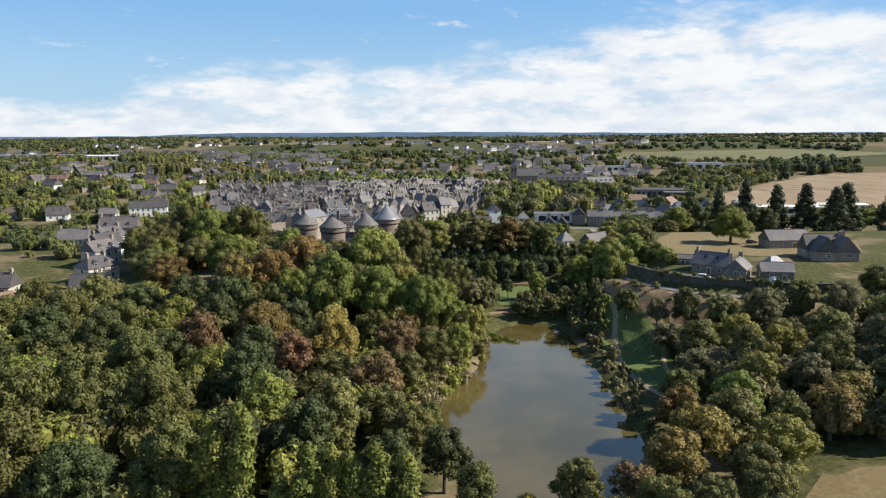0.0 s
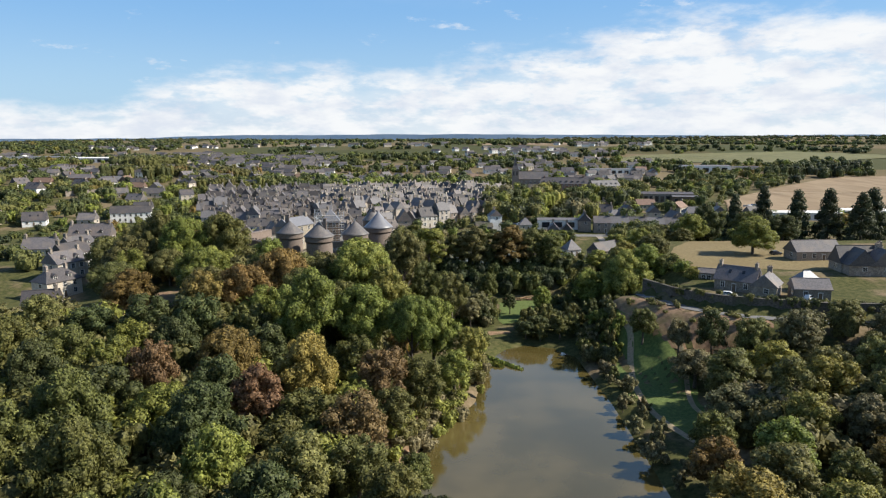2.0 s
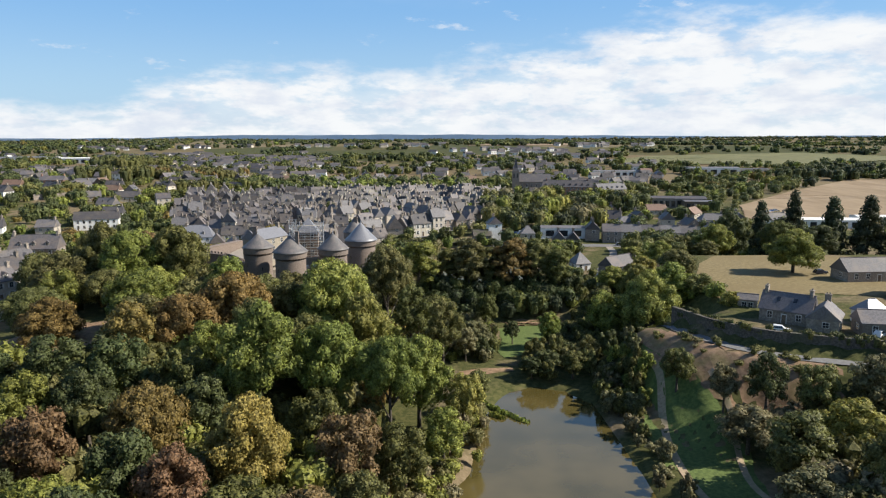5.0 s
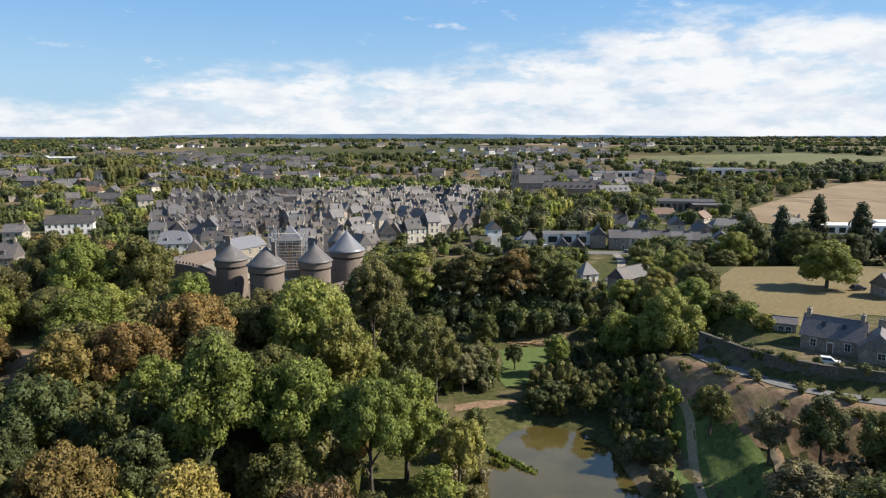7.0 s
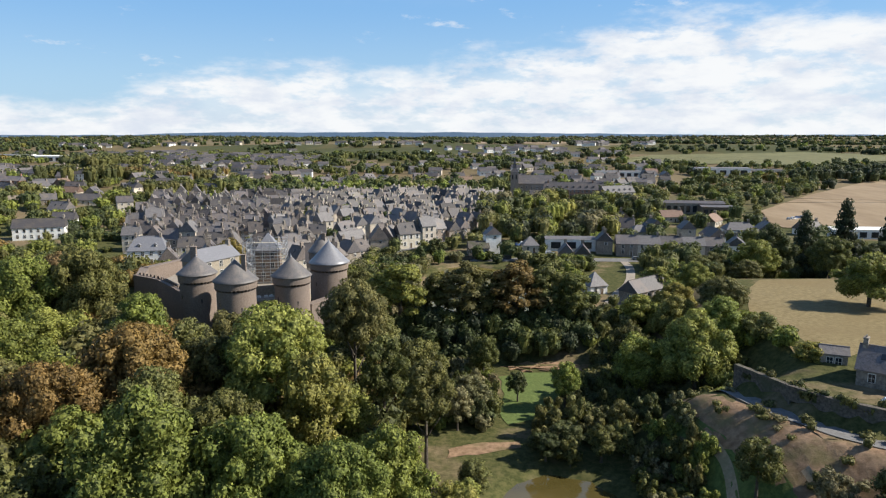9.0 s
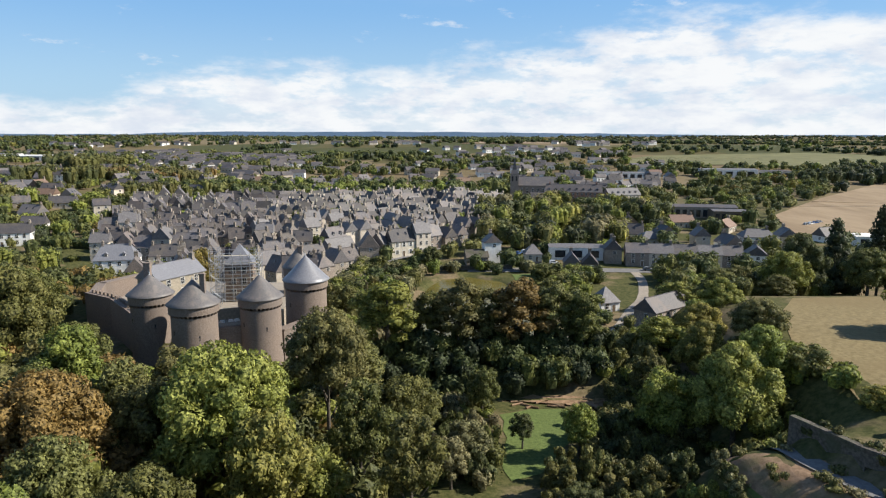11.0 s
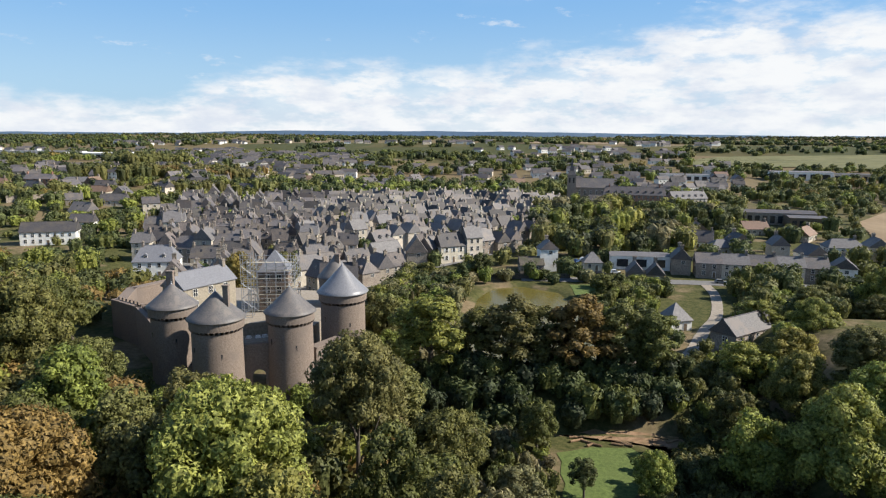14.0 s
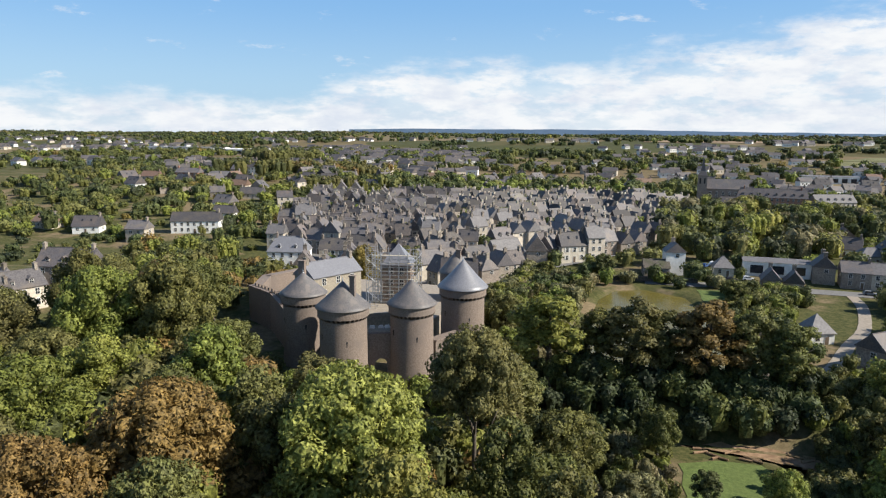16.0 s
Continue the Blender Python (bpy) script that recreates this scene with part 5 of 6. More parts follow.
hangar("school_hall", 160, 538, 56, 14, 6.5, -10, STONE, SLATE, "long low school with a grey metal roof and window bands", 14, 1.2)
hangar("school_hall", 178, 520, 19, 14, 6.0, -10, WOOD, SLATE, "dark timber-clad school wing", 5, 0.5)
hangar("warehouse", 196, 826, 46, 16, 6.0, -4, WHITE, ROOF_PALE, "long white warehouse with dark openings", 6)
hangar("warehouse", 312, 842, 56, 24, 8.0, -8, WHITE, ROOF_PALE, "big white industrial hall", 5)
hangar("warehouse", 356, 836, 34, 18, 6.5, -8, RENDER, SLATE, "grey industrial hall beside the white one", 4)
hangar("greenhouse", 222, 438, 40, 12, 4.5, -6, WHITE, WHITE, "bright white sheds by the stubble field", 7)
hangar("greenhouse", 262, 452, 34, 12, 4.0, -6, WHITE, WHITE, "bright white shed with a pale roof", 6)
hangar("warehouse", -640, 1080, 130, 40, 7.0, 6, WHITE, ROOF_PALE, "long white factory on the edge of town", 8)
hangar("warehouse", -500, 1010, 80, 36, 7.0, 4, WHITE, WHITE, "white factory hall far off", 8)
hangar("barn", 168, 372, 20, 10, 4.5, -4, STONE, SLATE, "stone barn behind the conifers", 2, 3.0)


def church(x, y, turn):
    g = gz(x, y)
    HOUSED.append((x, y, 22))
    t = thing("church", pose(x, y, g, 0, 0, turn), "granite church with a slate nave roof and a slender spire", "church")
    s = Shape()
    s.box((0, 0, -2), (6.0, 6.0, 21))
    bell_tower = part("bell_tower", s, STONE, t, "square granite bell tower")
    s = Shape()
    s.solid([(-3.1, -3.1, 19), (3.1, -3.1, 19), (3.1, 3.1, 19), (-3.1, 3.1, 19)], [(-1.7, -1.7, 22), (1.7, -1.7, 22), (1.7, 1.7, 22), (-1.7, 1.7, 22)])
    s.solid([(-1.6, -1.6, 21.9), (1.6, -1.6, 21.9), (1.6, 1.6, 21.9), (-1.6, 1.6, 21.9)], [(-0.05, -0.05, 31), (0.05, -0.05, 31), (0.05, 0.05, 31), (-0.05, 0.05, 31)])
    part("spire", s, SLATE, t, "slender slate spire")
    for sx in (-1.4, 1.4):
        q = Shape()
        q.box((sx, -3.03, 13.5), (1.0, 0.15, 3.6))
        part("belfry_opening", q, PANE, bell_tower, "dark louvred belfry opening")
    part("nave_wall", wall_shape(26, 11, 10.5, 6, 0), STONE, t, at=pose(16, 4, 0))
    part("nave_roof", roof_shape(26, 11, 10.5, 6, 0), SLATE, t, at=pose(16, 4, 0))
    for i in range(6):
        part("window", WIN_TALL, None, t, at=pose(5.5 + i * 4.0, -1.55, 6.5) @ Matrix.Diagonal((1.1, 1, 2.2, 1)))


church(66, 636, -6)
house(40, 11, 3, 5.0, BRICK, SLATE, "long brick convent with dormers and a slate mansard", group="church quarter", dormers=8, chimneys=2, at=first(104, 606, -8, 18), hip=0.3)
house(14, 12, 3, 5.0, STONE, SLATE, "tall convent pavilion with a slate roof", group="church quarter", dormers=2, chimneys=2, at=first(122, 625, -8, 8), hip=0.5)
house(26, 10, 2, 4.5, RENDER, ROOF_PALE, "long convent wing with a pale roof", group="church quarter", dormers=5, chimneys=1, at=first(140, 612, 20, 12))
house(20, 9, 1, 3.5, RENDER, SLATE, "low hall in front of the convent", group="church quarter", chimneys=1, at=first(86, 618, -5, 9))

# castle lodgings and the scaffolded keep
house(14.0, 7.2, 3, 2.7, CASTLE_LIGHT, SLATE_NEW, "castle lodging of pale dressed stone with a re-slated roof", name="castle_hall", group="castle buildings", chimneys=2, dormers=0, at=pose(-56.9, 288.2, 18.9, 0, 0, 62), step=2.6, door=False, pitch=3.6)
house(9, 7, 2, 5.0, STONE, SLATE, "dark castle outbuilding with a steep slate roof", name="castle_annex", group="castle buildings", chimneys=1, at=pose(-30.5, 312, 16.5, 0, 0, 10))
house(7.2, 7.2, 3, 4.6, CASTLE, SLATE_NEW, "square castle keep with a pyramid roof inside scaffolding", name="castle_keep", group="castle buildings", hip=0.99, chimneys=0, at=pose(-46, 308.5, 17.0, 0, 0, 8), step=3.0, door=False)


def scaffold():
    t = thing("scaffolding", pose(-46, 307.5, 15.0, 0, 0, 8), "galvanised tube scaffolding with plank decks round the castle keep", "scaffolding")
    tube_v, tube_x, tube_y = Shape(), Shape(), Shape()
    tube_v.tube((0, 0, 0), (0, 0, 14.6), 0.07, 0.07, 5)
    tube_x.tube((-5.6, 0, 0), (5.6, 0, 0), 0.055, 0.055, 5)
    tube_y.tube((0, -5.2, 0), (0, 5.2, 0), 0.055, 0.055, 5)
    mv, mx, my = tube_v.mesh("upright", STEEL), tube_x.mesh("ledger", STEEL), tube_y.mesh("transom", STEEL)
    for y in (-5.2, -4.2, 5.2):
        for x in np.linspace(-5.6, 5.6, 6):
            part("upright", mv, None, t, at=pose(x, y, 0))
        for z in np.arange(1.0, 14.5, 2.0):
            part("ledger", mx, None, t, at=pose(0, y, z))
            part("ledger", mx, None, t, at=pose(0, y, z + 1.0))
    for x in (-5.6, -4.6, 4.6, 5.6):
        for y in (-2.0, 1.5):
            part("upright", mv, None, t, at=pose(x, y, 0))
        for z in np.arange(1.0, 14.5, 2.0):
            part("transom", my, None, t, at=pose(x, 0, z))
    deck = Shape()
    deck.box((0, 0, 0), (11.4, 0.95, 0.06))
    dm = deck.mesh("plank_deck", PLANK)
    for z in np.arange(2.0, 14.5, 2.0):
        part("plank_deck", dm, None, t, at=pose(0, -4.7, z))
    for i in range(7):
        b = Shape()
        b.tube((-5.6 + (i % 2) * 2.2, -5.25, i * 2.0 + 0.2), (-3.4 - (i % 2) * 2.2, -5.25, i * 2.0 + 2.1), 0.05, 0.05, 5)
        part("brace", b, STEEL, t)
    st = thing("scaffold_stair", pose(-49.4, 297.5, 15.0, 0, 0, 8), "slender scaffold stair tower of galvanised tubes", "scaffolding")
    for x in (-1.2, 1.2):
        for y in (-1.2, 1.2):
            part("upright", mv, None, st, at=pose(x, y, 0) @ Matrix.Diagonal((1, 1, 1.18, 1)))
    short = Shape()
    short.tube((-1.2, 0, 0), (1.2, 0, 0), 0.05, 0.05, 5)
    sm_ = short.mesh("ledger", STEEL)
    for z in np.arange(0.8, 17, 1.0):
        for y in (-1.2, 1.2):
            part("ledger", sm_, None, st, at=pose(0, y, z))
    for i in range(8):
        b = Shape()
        k = 1 if i % 2 else -1
        b.tube((-1.2 * k, -1.2, i * 2.0 + 0.3), (1.2 * k, -1.2, i * 2.0 + 2.3), 0.09, 0.09, 5)
        part("stair_flight", b, STEEL, st)


scaffold()
COURT = Shape()
COURT.solid([(-79, 297, 8), (-58, 280, 8), (-32, 292, 8), (-30, 306, 8), (-30, 326, 8), (-78, 329, 8)], [(-79, 297, 16.6), (-58, 280, 16.6), (-32, 292, 16.6), (-30, 306, 16.6), (-30, 326, 16.6), (-78, 329, 16.6)])
setting("pavement_court", COURT, PAVING, "pale gravel of the castle court", "courtyard")

# retaining wall above the lane
wall_run("stone_wall", [(61.5, 222), (66, 211), (70, 205), (76, 200), (86, 195.5), (101, 190.5), (116, 189.8)], 0.7, None, 1.6, STONE_WALL, "mossy stone retaining wall above the lane")
wall_run("stone_wall", [(40, 295), (46, 302), (52, 312)], 0.5, None, 0.9, STONE_WALL, "low stone wall along the dam road")
wall_run("stone_wall", [(-278, 527), (-262, 544), (-244, 560)], 0.6, None, 3.2, STONE, "tall pale garden wall on the hill")
wall_run("stone_wall", [(-18, 390), (10, 392), (38, 394)], 0.6, None, 1.6, STONE_WALL, "old stone quay wall above the upper pond")


def car(x, y, turn, paint, label):
    t = thing("car", pose(x, y, gz(x, y) + 0.2, 0, 0, turn), label, "car", "parked cars")
    s = Shape()
    s.solid([(-2.1, -0.85, 0.28), (2.1, -0.85, 0.28), (2.1, 0.85, 0.28), (-2.1, 0.85, 0.28)], [(-2.05, -0.82, 0.85), (2.0, -0.8, 0.75), (2.0, 0.8, 0.75), (-2.05, 0.82, 0.85)])
    s.solid([(-1.9, -0.78, 0.84), (0.95, -0.78, 0.80), (0.95, 0.78, 0.80), (-1.9, 0.78, 0.84)], [(-1.5, -0.62, 1.45), (0.25, -0.62, 1.45), (0.25, 0.62, 1.45), (-1.5, 0.62, 1.45)])
    body = part("body", s, paint, t)
    g = Shape()
    g.solid([(-1.6, -0.80, 0.92), (0.8, -0.80, 0.90), (0.8, 0.80, 0.90), (-1.6, 0.80, 0.92)], [(-1.35, -0.66, 1.36), (0.2, -0.66, 1.36), (0.2, 0.66, 1.36), (-1.35, 0.66, 1.36)])
    part("side_windows", g, PANE, body, "dark side windows")
    wl = Shape()
    wl.tube((0, -0.1, 0), (0, 0.1, 0), 0.32, 0.32, 10)
    wm = wl.mesh("wheel", RUBBER)
    for wx in (-1.3, 1.3):
        for wy in (-0.8, 0.8):
            part("wheel", wm, None, t, at=pose(wx, wy, 0.32))


for x, y, a, k in [(80, 205, -25, 0), (103, 205, 40, 1), (100, 201, 35, 0), (44, 398, 5, 1), (50, 399, 8, 2), (56, 401, 5, 0), (40, 412, 60, 1), (43, 415, 60, 3), (46, 418, 60, 0), (49, 421, 60, 2), (214, 500, 20, 1), (218, 503, 20, 0), (222, 506, 20, 3), (226, 509, 20, 1), (92, 391, -5, 1), (104, 390, -5, 2), (116, 388, -5, 0), (120, 262, 10, 2)]:
    car(x, y, a, CAR_PAINT[k], ("white car parked on the ground", "grey car parked by the roadside", "dark car parked by the roadside", "blue car parked by the roadside")[k])

# blue sheet on a roof under repair
sheet = Shape()
sheet.solid([(-3, -1.5, 0), (3, -1.5, 0.2), (3, 1.2, 1.6), (-3, 1.2, 1.4)], [(-3, -1.5, 0.08), (3, -1.5, 0.28), (3, 1.2, 1.68), (-3, 1.2, 1.48)])
cover_thing = thing("tarpaulin", pose(-22, 500, gz(-22, 500) + 8.0, 0, 0, 10), "bright blue tarpaulin over a roof under repair", "tarpaulin")
part("sheet", sheet, BLUE_SHEET, cover_thing)

# reed spit in the pond
reed_rng = random.Random(8)
for x0, y0, x1, y1, n in ((12, 206, 22, 195, 260), (14.5, 199, 17, 197, 90)):
    s = Shape()
    for i in range(n):
        t_ = reed_rng.random()
        px, py = x0 + (x1 - x0) * t_ + reed_rng.gauss(0, 0.35), y0 + (y1 - y0) * t_ + reed_rng.gauss(0, 0.35)
        hgt, a_ = reed_rng.uniform(0.4, 1.1) * (1.2 - 0.6 * t_), reed_rng.uniform(0, 6.3)
        wx, wy = 0.3 * math.cos(a_), 0.3 * math.sin(a_)
        s.face([(px - wx, py - wy, -0.2), (px + wx, py + wy, -0.2), (px + wx * 0.6, py + wy * 0.6, hgt), (px - wx * 0.6, py - wy * 0.6, hgt)])
    for i in range(12):
        t_ = i / 11
        s.box((x0 + (x1 - x0) * t_, y0 + (y1 - y0) * t_, -0.5), (1.3, 1.1, 0.7), 40 * i, taper=0.6)
    setting("reed_bed", s, LEAF["green"], "green reed spit lying in the pond", "reeds", kind="stuff")

# fallen logs and rubble below the dam
log_rng = random.Random(4)
for i in range(16):
    x, y = log_rng.uniform(24, 46), log_rng.uniform(266, 272)
    s = Shape()
    L = log_rng.uniform(1.0, 3.0)
    s.tube((-L / 2, 0, 0), (L / 2, 0, 0.1), 0.28, 0.2, 7)
    t = thing("log", pose(x, y, gz(x, y) + 0.2, 0, 0, log_rng.uniform(-40, 40)), "brown cut log lying on bare earth", "log", "cut logs")
    part("trunk_piece", s, SOIL, t)


# ---------------------------------------------------------------- gardens, hedges and far woods
def woodland(name, spots, leaves, label, category="trees", sprays=46, size=1.1):
    """Many small crowns joined in one mesh: lumps of inner foliage with leaf sprays on them."""
    rng = np.random.default_rng(len(spots))
    V, F, M = [], [], []
    k = 0
    ico = np.array([(0, 0, 1)] + [(0.89 * math.cos(1.2566 * i), 0.89 * math.sin(1.2566 * i), 0.45) for i in range(5)] + [(0.89 * math.cos(1.2566 * i + 0.628), 0.89 * math.sin(1.2566 * i + 0.628), -0.45) for i in range(5)])
    cap = [(0, 1 + i, 1 + (i + 1) % 5) for i in range(5)] + [(1 + i, 6 + i, 1 + (i + 1) % 5) for i in range(5)] + [(1 + (i + 1) % 5, 6 + i, 6 + (i + 1) % 5) for i in range(5)]
    for x, y, z, r, h, m in spots:
        lumps = 3
        for i in range(lumps):
            a = i * 2.1 + rng.uniform(0, 1)
            c = np.array((x + 0.42 * r * math.cos(a), y + 0.42 * r * math.sin(a), z + h - min(h * 0.40, r * 0.72) * rng.uniform(0.9, 1.5)))
            rr = np.array((r * 0.62, r * 0.62, min(h * 0.40, r * 0.72))) * rng.uniform(0.8, 1.1)
            p = c + ico * 0.86 * rr * rng.uniform(0.85, 1.1, (11, 1))
            p[6:, :2] = c[:2] + (p[6:, :2] - c[:2]) * 0.8
            p[6:, 2] = np.maximum(z + h * 0.05, c[2] - rr[2] * 1.5) + h * rng.uniform(0.0, 0.12, 5)
            V.append(p)
            F += [(k + f0, k + f1, k + f2) for f0, f1, f2 in cap]
            M += [m] * len(cap)
            k += 11
            n = sprays // lumps
            d = rng.normal(size=(n, 3))
            d[:, 2] = np.abs(d[:, 2]) * 1.1 - 0.42
            d /= np.linalg.norm(d, axis=1)[:, None]
            q0 = c + d * rr * 1.02
            nr = d + rng.normal(size=(n, 3)) * 0.5
            u = np.cross(nr, rng.normal(size=(n, 3)))
            u /= np.linalg.norm(u, axis=1)[:, None] + 1e-9
            v = np.cross(nr, u)
            v /= np.linalg.norm(v, axis=1)[:, None] + 1e-9
            s = size * r / 4.5 * rng.uniform(0.6, 1.3, (n, 1))
            V.append(np.stack([q0 - u * s - v * s * 0.4, q0 + u * s - v * s * 0.4, q0 + v * s], 1).reshape(-1, 3))
            for j in range(n):
                F.append((k + 3 * j, k + 3 * j + 1, k + 3 * j + 2))
            M += [m] * n
            k += 3 * n
    me = bpy.data.meshes.new(name)
    me.from_pydata(np.concatenate(V).tolist(), [], F)
    for l in leaves:
        me.materials.append(LEAF[l])
    me.polygons.foreach_set("material_index", M)
    me.update()
    return setting(name, me, [], label, category, kind="stuff")


KINDS = ["oak", "dark", "olive", "green", "orange", "cedar", "yellow"]
FIELDS_FREE = [[(190, 470), (215, 540), (300, 640), (420, 760), (640, 800), (700, 560), (420, 470), (280, 430)], [(210, 1010), (330, 1150), (620, 1250), (760, 1120), (480, 960)], POND, MOAT,
               [(92, 286), (103, 302), (126, 304), (150, 298), (165, 270), (150, 240), (118, 232), (84, 226), (77, 230), (80, 258)]]


def spread(count, xr, yr, radius, height, seed, density, weights, clear=4.0, houses=True, slope=None):
    rng = np.random.default_rng(seed)
    out = []
    H = np.array([(a, b, c) for a, b, c in HOUSED]) if houses else np.zeros((1, 3)) + 1e6
    X = rng.uniform(xr[0], xr[1], count * 4)
    Y = yr[0] + (yr[1] - yr[0]) * rng.random(count * 4) ** (1.0 if slope is None else slope)
    ok = np.ones(len(X), bool)
    for poly in FIELDS_FREE:
        ok &= inside_by(poly, X, Y) < -2
    Z = ground_z(X, Y)
    for x, y, z, o in zip(X, Y, Z, ok):
        if len(out) >= count:
            break
        if not o or (density and not density(x, y)):
            continue
        r = rng.uniform(*radius)
        if houses and ((H[:, 0] - x) ** 2 + (H[:, 1] - y) ** 2 < (H[:, 2] * 0.72 + r * 0.75) ** 2).any():
            continue
        out.append((x, y, z, r, rng.uniform(*height) * r / radius[1], int(rng.choice(len(weights), p=np.array(weights) / sum(weights)))))
    return out


def view(x, y, margin=60):
    return -1.0 * y + 60 - margin < x < 0.72 * y + margin


def in_town(x, y):
    return inside_by(TOWN_EDGE, np.array([x]), np.array([y]))[0] > -3


W1 = [6, 6, 3, 2, 0.25, 1.6, 0.1]
woodland("garden_trees", spread(1000, (-420, 330), (395, 700), (2.2, 5.2), (6.5, 10.5), 31, lambda x, y: view(x, y) and (not in_town(x, y) or noise.noise((x * .03, y * .03, 2)) > 0.18) and noise.noise((x * .012, y * .012, 7)) > -0.30, W1), KINDS, "mixed green garden trees and hedges among the houses", sprays=110, size=0.75)
woodland("town_trees", spread(1500, (-750, 560), (640, 1150), (3.0, 6.2), (8.0, 12.0), 32, lambda x, y: view(x, y) and noise.noise((x * .008, y * .008, 5)) > -0.22, W1), KINDS, "mixed green trees between the far houses", sprays=60, size=1.0)
woodland("west_garden_trees", spread(420, (-340, -112), (170, 560), (1.8, 4.6), (4.0, 8.0), 33, lambda x, y: noise.noise((x * .02, y * .02, 5)) > -0.2 and not in_town(x, y), W1), KINDS, "low green garden trees and hedges beside the west street", sprays=100, size=0.7)
woodland("far_trees", spread(3000, (-3000, 2400), (1000, 3200), (5, 10), (8, 13), 34, lambda x, y: view(x, y, 100) and (abs(noise.noise((x * .0035, y * .005, 1))) < 0.055 or noise.noise((x * .0018, y * .0036, 3)) > 0.17), [4, 8, 1.5, 0.5, 0.4, 4, 0.1], houses=False, slope=1.25), KINDS, "dark green hedgerows and far woods", sprays=9, size=1.8)
woodland("ridge_trees", spread(1300, (-4600, 3300), (3200, 4850), (10, 18), (8, 14), 35, lambda x, y: view(x, y, 100) and noise.noise((x * .0012, y * .004, 9)) > -0.05, [2, 8, 0.5, 0.3, 0.1, 6, 0.1], houses=False), KINDS, "dark woods along the horizon", sprays=3, size=2.2)


def belt(name, outline, count, radius, height, leaves, label, seed, sprays=60):
    rng = np.random.default_rng(seed)
    xs, ys = [p[0] for p in outline], [p[1] for p in outline]
    spots = []
    while len(spots) < count:
        x, y = rng.uniform(min(xs), max(xs)), rng.uniform(min(ys), max(ys))
        if inside_by(outline, np.array([x]), np.array([y]))[0] > 0:
            spots.append((x, y, gz(x, y), rng.uniform(*radius), rng.uniform(*height), int(rng.integers(len(leaves)))))
    return woodland(name, spots, leaves, label, sprays=sprays, size=0.62)


belt("conifer_belt", [(330, 760), (470, 870), (520, 850), (420, 745)], 90, (4, 6), (10, 15), ["cedar", "dark"], "dark conifer plantation on the field's edge", 1, 40)
belt("autumn_avenue", [(-276, 690), (-268, 676), (-180, 690), (-186, 735), (-226, 742)], 60, (4, 6), (9, 12), ["olive", "orange", "olive"], "clipped olive-brown avenue trees on the hill", 2, 60)
belt("square_trees", [(-220, 592), (-206, 578), (-176, 596), (-180, 614), (-200, 612)], 26, (3.4, 5.2), (8, 11), ["olive", "oak", "dark"], "trees on a sloping square of the town", 22, 80)
belt("hill_wood", [(-390, 800), (-330, 760), (-300, 800), (-310, 850), (-370, 860)], 46, (6, 9), (13, 18), ["oak", "olive", "dark"], "tall green wood behind the avenue", 23, 60)
belt("hedge_wood", [(-300, 620), (-250, 610), (-240, 650), (-300, 660)], 26, (5, 7), (12, 16), ["dark", "oak"], "dark green wood behind the suburb", 3, 60)
belt("shore_shrubs", [(-10, 138), (-3, 142), (3, 157), (11, 176), (14, 198), (8, 204), (3, 182), (-7, 164)], 70, (1.1, 2.4), (2.0, 5.0), ["olive", "oak", "willow", "green"], "shrubs along the earthy west shore", 17, 150)
woodland("yard_trees", YARDS, KINDS, "green trees in the yards of the old town", sprays=110, size=0.75)
belt("town_back_trees", [(-170, 604), (-116, 600), (-84, 612), (-40, 626), (24, 638), (56, 616), (66, 690), (-60, 700), (-160, 690)], 110, (3.6, 6.4), (8, 14), ["oak", "dark", "dark", "olive", "green"], "tall dark trees behind the old town", 24, 90)
belt("wall_ivy", [(62, 221), (66.5, 210), (71, 204), (77, 199), (87, 194.5), (102, 189.5), (117, 189), (117, 192), (102, 192.5), (87, 197.5), (77, 202), (71, 207), (66.5, 213), (63, 224)], 90, (0.8, 1.5), (1.6, 2.9), ["dark", "oak", "dark", "olive"], "dark ivy over the stone wall", 25, 110)
belt("valley_shrubs", [(0, 228), (19, 231), (18, 262), (0, 264)], 46, (1.4, 3.0), (2.5, 6.0), ["dark", "willow", "oak", "green"], "shrubs in the valley west of the lawn", 26, 160)
belt("valley_thicket", [(37, 222), (46, 222), (54, 246), (48, 264), (42, 258), (35, 242)], 46, (1.4, 3.0), (2.5, 6.0), ["dark", "oak", "dark", "olive"], "shrubs in the valley east of the lawn", 27, 160)
belt("hillside_wood", [(26, 432), (30, 520), (60, 586), (126, 578), (150, 520), (120, 470), (92, 440), (60, 424)], 150, (2.6, 6.8), (6.0, 15.0), ["oak", "green", "dark", "cedar", "olive", "willow", "lime", "dark"], "green wooded slope between the quay and the church", 11, 130)
belt("castle_garden_trees", [(-152, 330), (-92, 300), (-86, 330), (-94, 352), (-120, 358), (-150, 392), (-182, 380)], 60, (2.6, 5.0), (5.0, 10.0), ["oak", "green", "dark", "olive", "orange"], "garden trees beside the castle bastion", 12, 150)
belt("pond_garden", [(-20, 330), (-2, 318), (0, 372), (8, 384), (44, 386), (60, 394), (10, 392), (-24, 388), (-30, 360)], 80, (1.8, 3.8), (3.5, 8.0), ["green", "dark", "willow", "oak"], "garden shrubs round the upper pond", 13, 170)
belt("castle_bank_shrubs", [(-17, 290), (1, 297), (-1, 330), (1, 372), (6, 386), (-14, 394), (-24, 376), (-28, 345), (-25, 318), (-19, 304)], 110, (1.8, 4.0), (3.0, 7.5), ["green", "dark", "willow", "oak", "olive"], "leafy terraces between the castle and the upper pond", 18, 170)
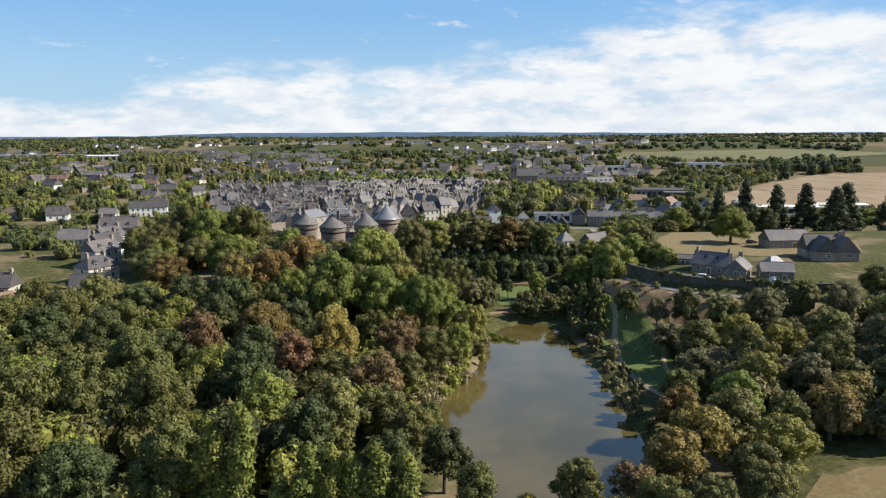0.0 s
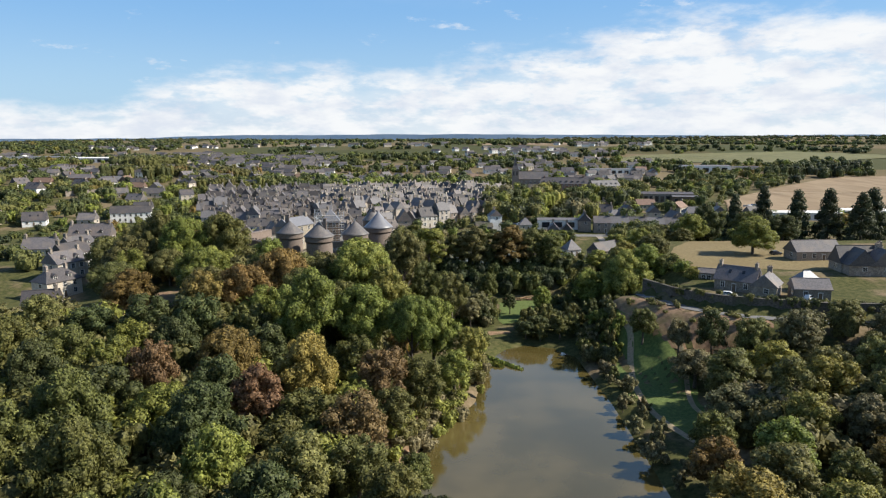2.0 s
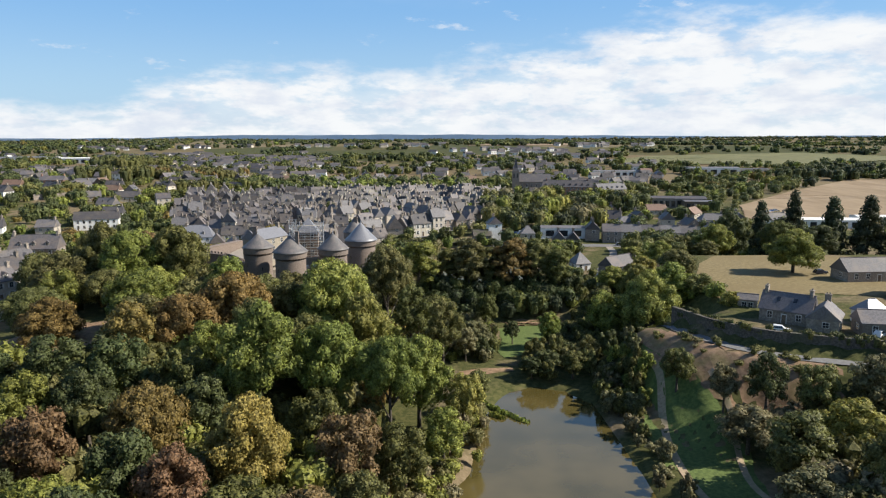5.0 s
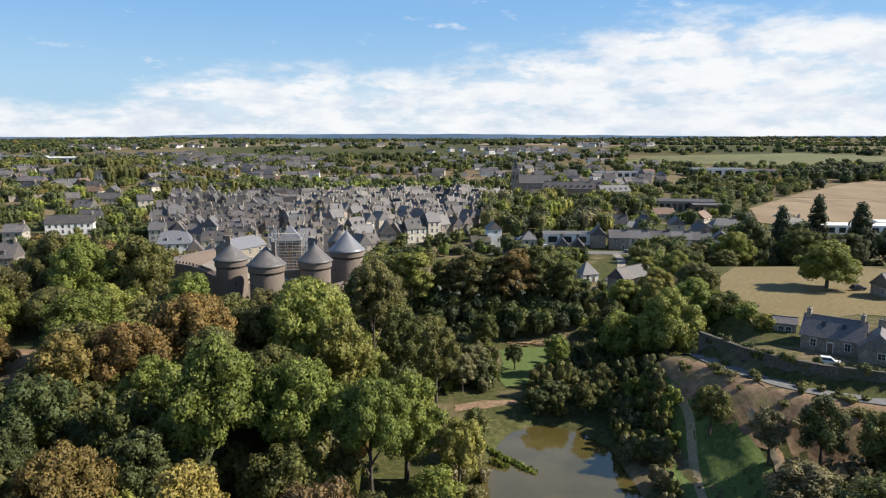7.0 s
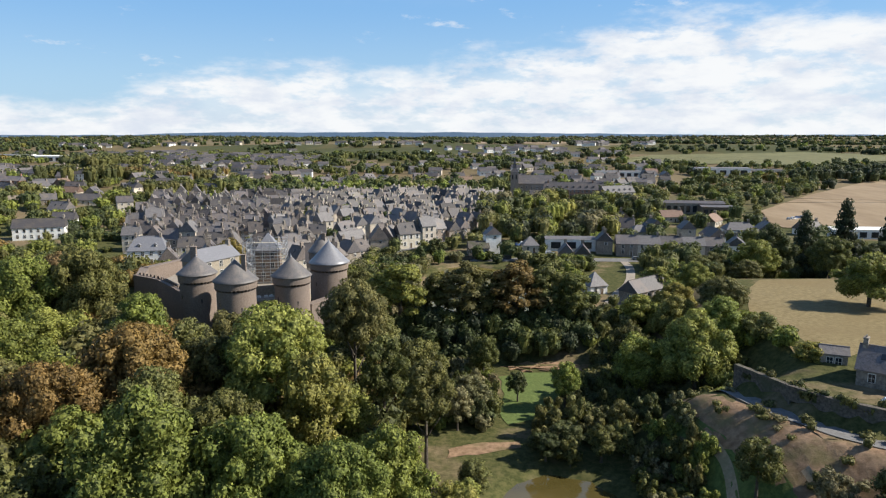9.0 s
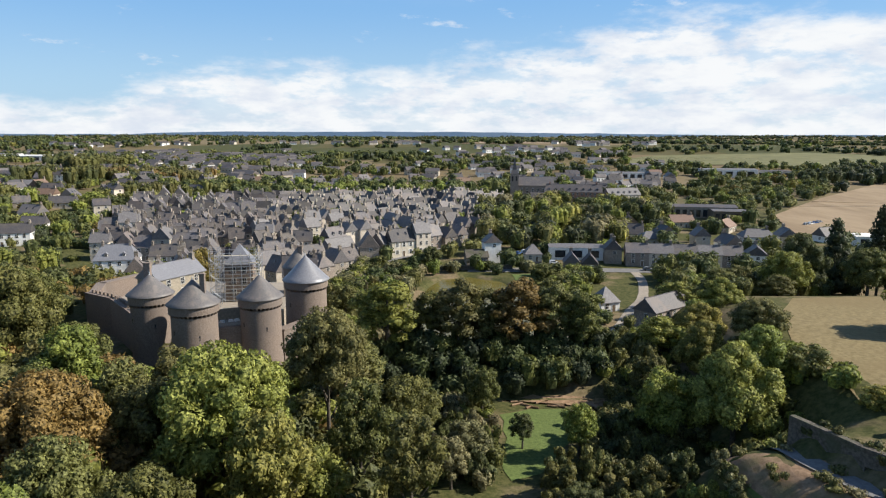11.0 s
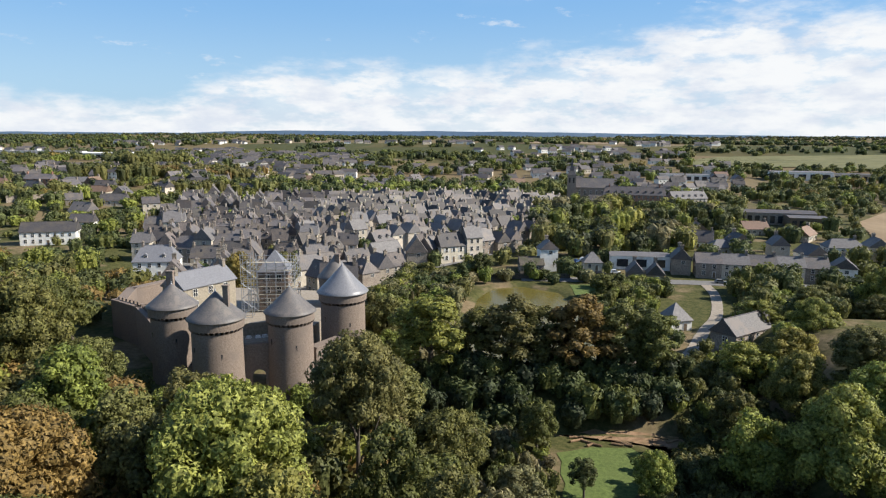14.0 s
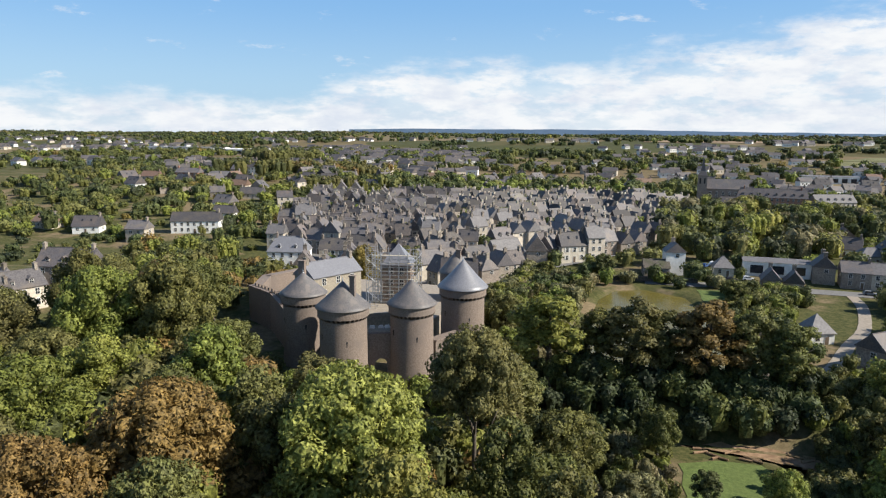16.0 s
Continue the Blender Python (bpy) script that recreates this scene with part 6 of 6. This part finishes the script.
belt("quay_garden", [(44, 314), (58, 338), (58, 352), (74, 376), (72, 386), (46, 382), (42, 350)], 84, (1.6, 3.4), (2.5, 6.5), ["green", "oak", "dark"], "leafy gardens beside the dam road", 14, 170)
belt("barn_garden", [(64, 296), (76, 302), (84, 316), (76, 330), (86, 346), (94, 380), (100, 350), (98, 322), (92, 304), (80, 292)], 70, (1.6, 3.6), (2.5, 7.0), ["oak", "green", "dark", "olive"], "leafy hedges round the barn", 28, 170)
belt("dam_bank_thicket", [(46, 266), (60, 262), (72, 284), (66, 300), (56, 296), (50, 290), (44, 280)], 60, (1.6, 3.4), (3.0, 8.0), ["oak", "dark", "olive", "green"], "dense thicket below the paved road", 30, 170)
belt("cottage_garden", [(44, 300), (50, 300), (58, 316), (54, 326), (46, 322)], 26, (1.4, 2.6), (2.0, 4.5), ["oak", "dark", "green"], "shrubs before the white cottage", 29, 170)
belt("terrace_garden", [(78, 322), (84, 345), (92, 384), (150, 380), (152, 345), (108, 330)], 80, (2.4, 5.0), (5.0, 11.0), ["oak", "green", "olive", "dark"], "garden trees below the terrace", 15, 170)
belt("bank_shrubs", [(48, 222), (58, 224), (68, 202), (90, 186), (80, 178), (62, 188), (54, 205)], 34, (0.6, 1.4), (0.7, 1.8), ["olive", "olive", "willow"], "small shrubs and rough grass on the bank", 16, 110)
belt("dam_undergrowth", [(-8, 268), (-8, 284), (20, 288), (46, 288), (50, 280), (40, 274), (20, 273)], 90, (2.0, 3.6), (4.0, 9.0), ["dark", "cedar", "oak", "dark"], "dark ivy and undergrowth below the dam trees", 4, 240)
belt("bank_undergrowth", [(46, 232), (44, 268), (54, 280), (76, 280), (82, 240), (70, 226), (60, 222)], 55, (1.6, 3.2), (2.0, 4.5), ["oak", "oak", "green", "olive"], "dark undergrowth on the steep bank", 5, 240)
belt("castle_undergrowth", [(-66, 250), (-18, 248), (-8, 262), (-22, 278), (-36, 258), (-60, 262)], 46, (1.8, 3.0), (3.0, 5.0), ["dark", "oak", "green"], "green undergrowth at the castle's foot", 6, 240)
belt("wood_undergrowth", [(-104, 90), (-100, 180), (-60, 190), (-20, 200), (-6, 180), (-14, 140), (-14, 100), (-50, 84)], 260, (2.8, 4.6), (7.0, 12.0), ["dark", "oak", "oak", "olive", "green", "green"], "shady undergrowth below the trees", 7, 165)
belt("park_undergrowth", [(-112, 232), (-100, 285), (-84, 284), (-68, 250), (-30, 232), (-6, 258), (2, 240), (-4, 200), (-40, 186), (-62, 200), (-64, 230)], 200, (2.8, 4.6), (7.0, 11.0), ["dark", "oak", "oak", "olive", "green", "orange"], "shady undergrowth of the castle park", 9, 165)
belt("pond_undergrowth", [(62, 116), (56, 150), (66, 180), (120, 182), (140, 150), (110, 112)], 210, (2.6, 4.4), (6.0, 10.0), ["oak", "olive", "willow", "olive"], "undergrowth on the wooded east bank", 8, 165)


def far_houses():
    """Roofs and white gables too far to tell apart singly."""
    rng = random.Random(77)
    s = Shape()
    n = 0
    while n < 560:
        y = rng.uniform(680, 1600)
        x = rng.uniform(-0.95 * y, 0.30 * y)
        estate = n % 4 == 0
        if estate:
            x, y = rng.uniform(-410, -160), rng.uniform(930, 1080)
        if (not estate and noise.noise((x * .004, y * .004, 4)) < -0.02) or any((x - a) ** 2 + (y - b) ** 2 < (8 + c) ** 2 for a, b, c in HOUSED):
            continue
        n += 1
        z, a, wd, dp, h = gz(x, y), rng.uniform(-0.6, 0.6), rng.uniform(9, 16), rng.uniform(7, 10), rng.uniform(3, 5.5)
        k = 0 if estate else rng.choice([0, 0, 1])
        ca, sa = math.cos(a), math.sin(a)
        P = lambda u, v, q: (x + ca * u - sa * v, y + sa * u + ca * v, z + q)
        s.solid([P(-wd / 2, -dp / 2, -1), P(wd / 2, -dp / 2, -1), P(wd / 2, dp / 2, -1), P(-wd / 2, dp / 2, -1)], [P(-wd / 2, -dp / 2, h), P(wd / 2, -dp / 2, h), P(wd / 2, dp / 2, h), P(-wd / 2, dp / 2, h)], k)
        s.solid([P(-wd / 2 - .4, -dp / 2 - .4, h), P(wd / 2 + .4, -dp / 2 - .4, h), P(wd / 2 + .4, dp / 2 + .4, h), P(-wd / 2 - .4, dp / 2 + .4, h)],
                [P(-wd / 2 - .4, -0.1, h + 3.4), P(wd / 2 + .4, -0.1, h + 3.4), P(wd / 2 + .4, 0.1, h + 3.4), P(-wd / 2 - .4, 0.1, h + 3.4)], 2)
        for i in range(3):
            s.box(P((i - 1) * wd * 0.3, -dp / 2 - 0.03, h * 0.35), (1.1, 0.12, 1.3), math.degrees(a), 3)
    setting("distant_houses", s, [WHITE, RENDER, SLATE, PANE], "white and cream houses with slate roofs far off", "houses", kind="stuff")


far_houses()


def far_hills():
    """A low range beyond the last woods; its blue is painted haze."""
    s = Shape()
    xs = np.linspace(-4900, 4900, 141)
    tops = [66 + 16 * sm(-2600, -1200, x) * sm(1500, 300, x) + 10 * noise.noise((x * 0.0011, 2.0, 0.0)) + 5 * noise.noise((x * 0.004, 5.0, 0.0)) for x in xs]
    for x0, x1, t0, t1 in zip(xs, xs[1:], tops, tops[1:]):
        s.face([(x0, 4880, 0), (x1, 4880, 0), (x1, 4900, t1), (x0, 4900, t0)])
    setting("backdrop", s, HAZE_HILL, "low hills on the horizon, coloured blue for haze", "hills", smooth=True)


far_hills()
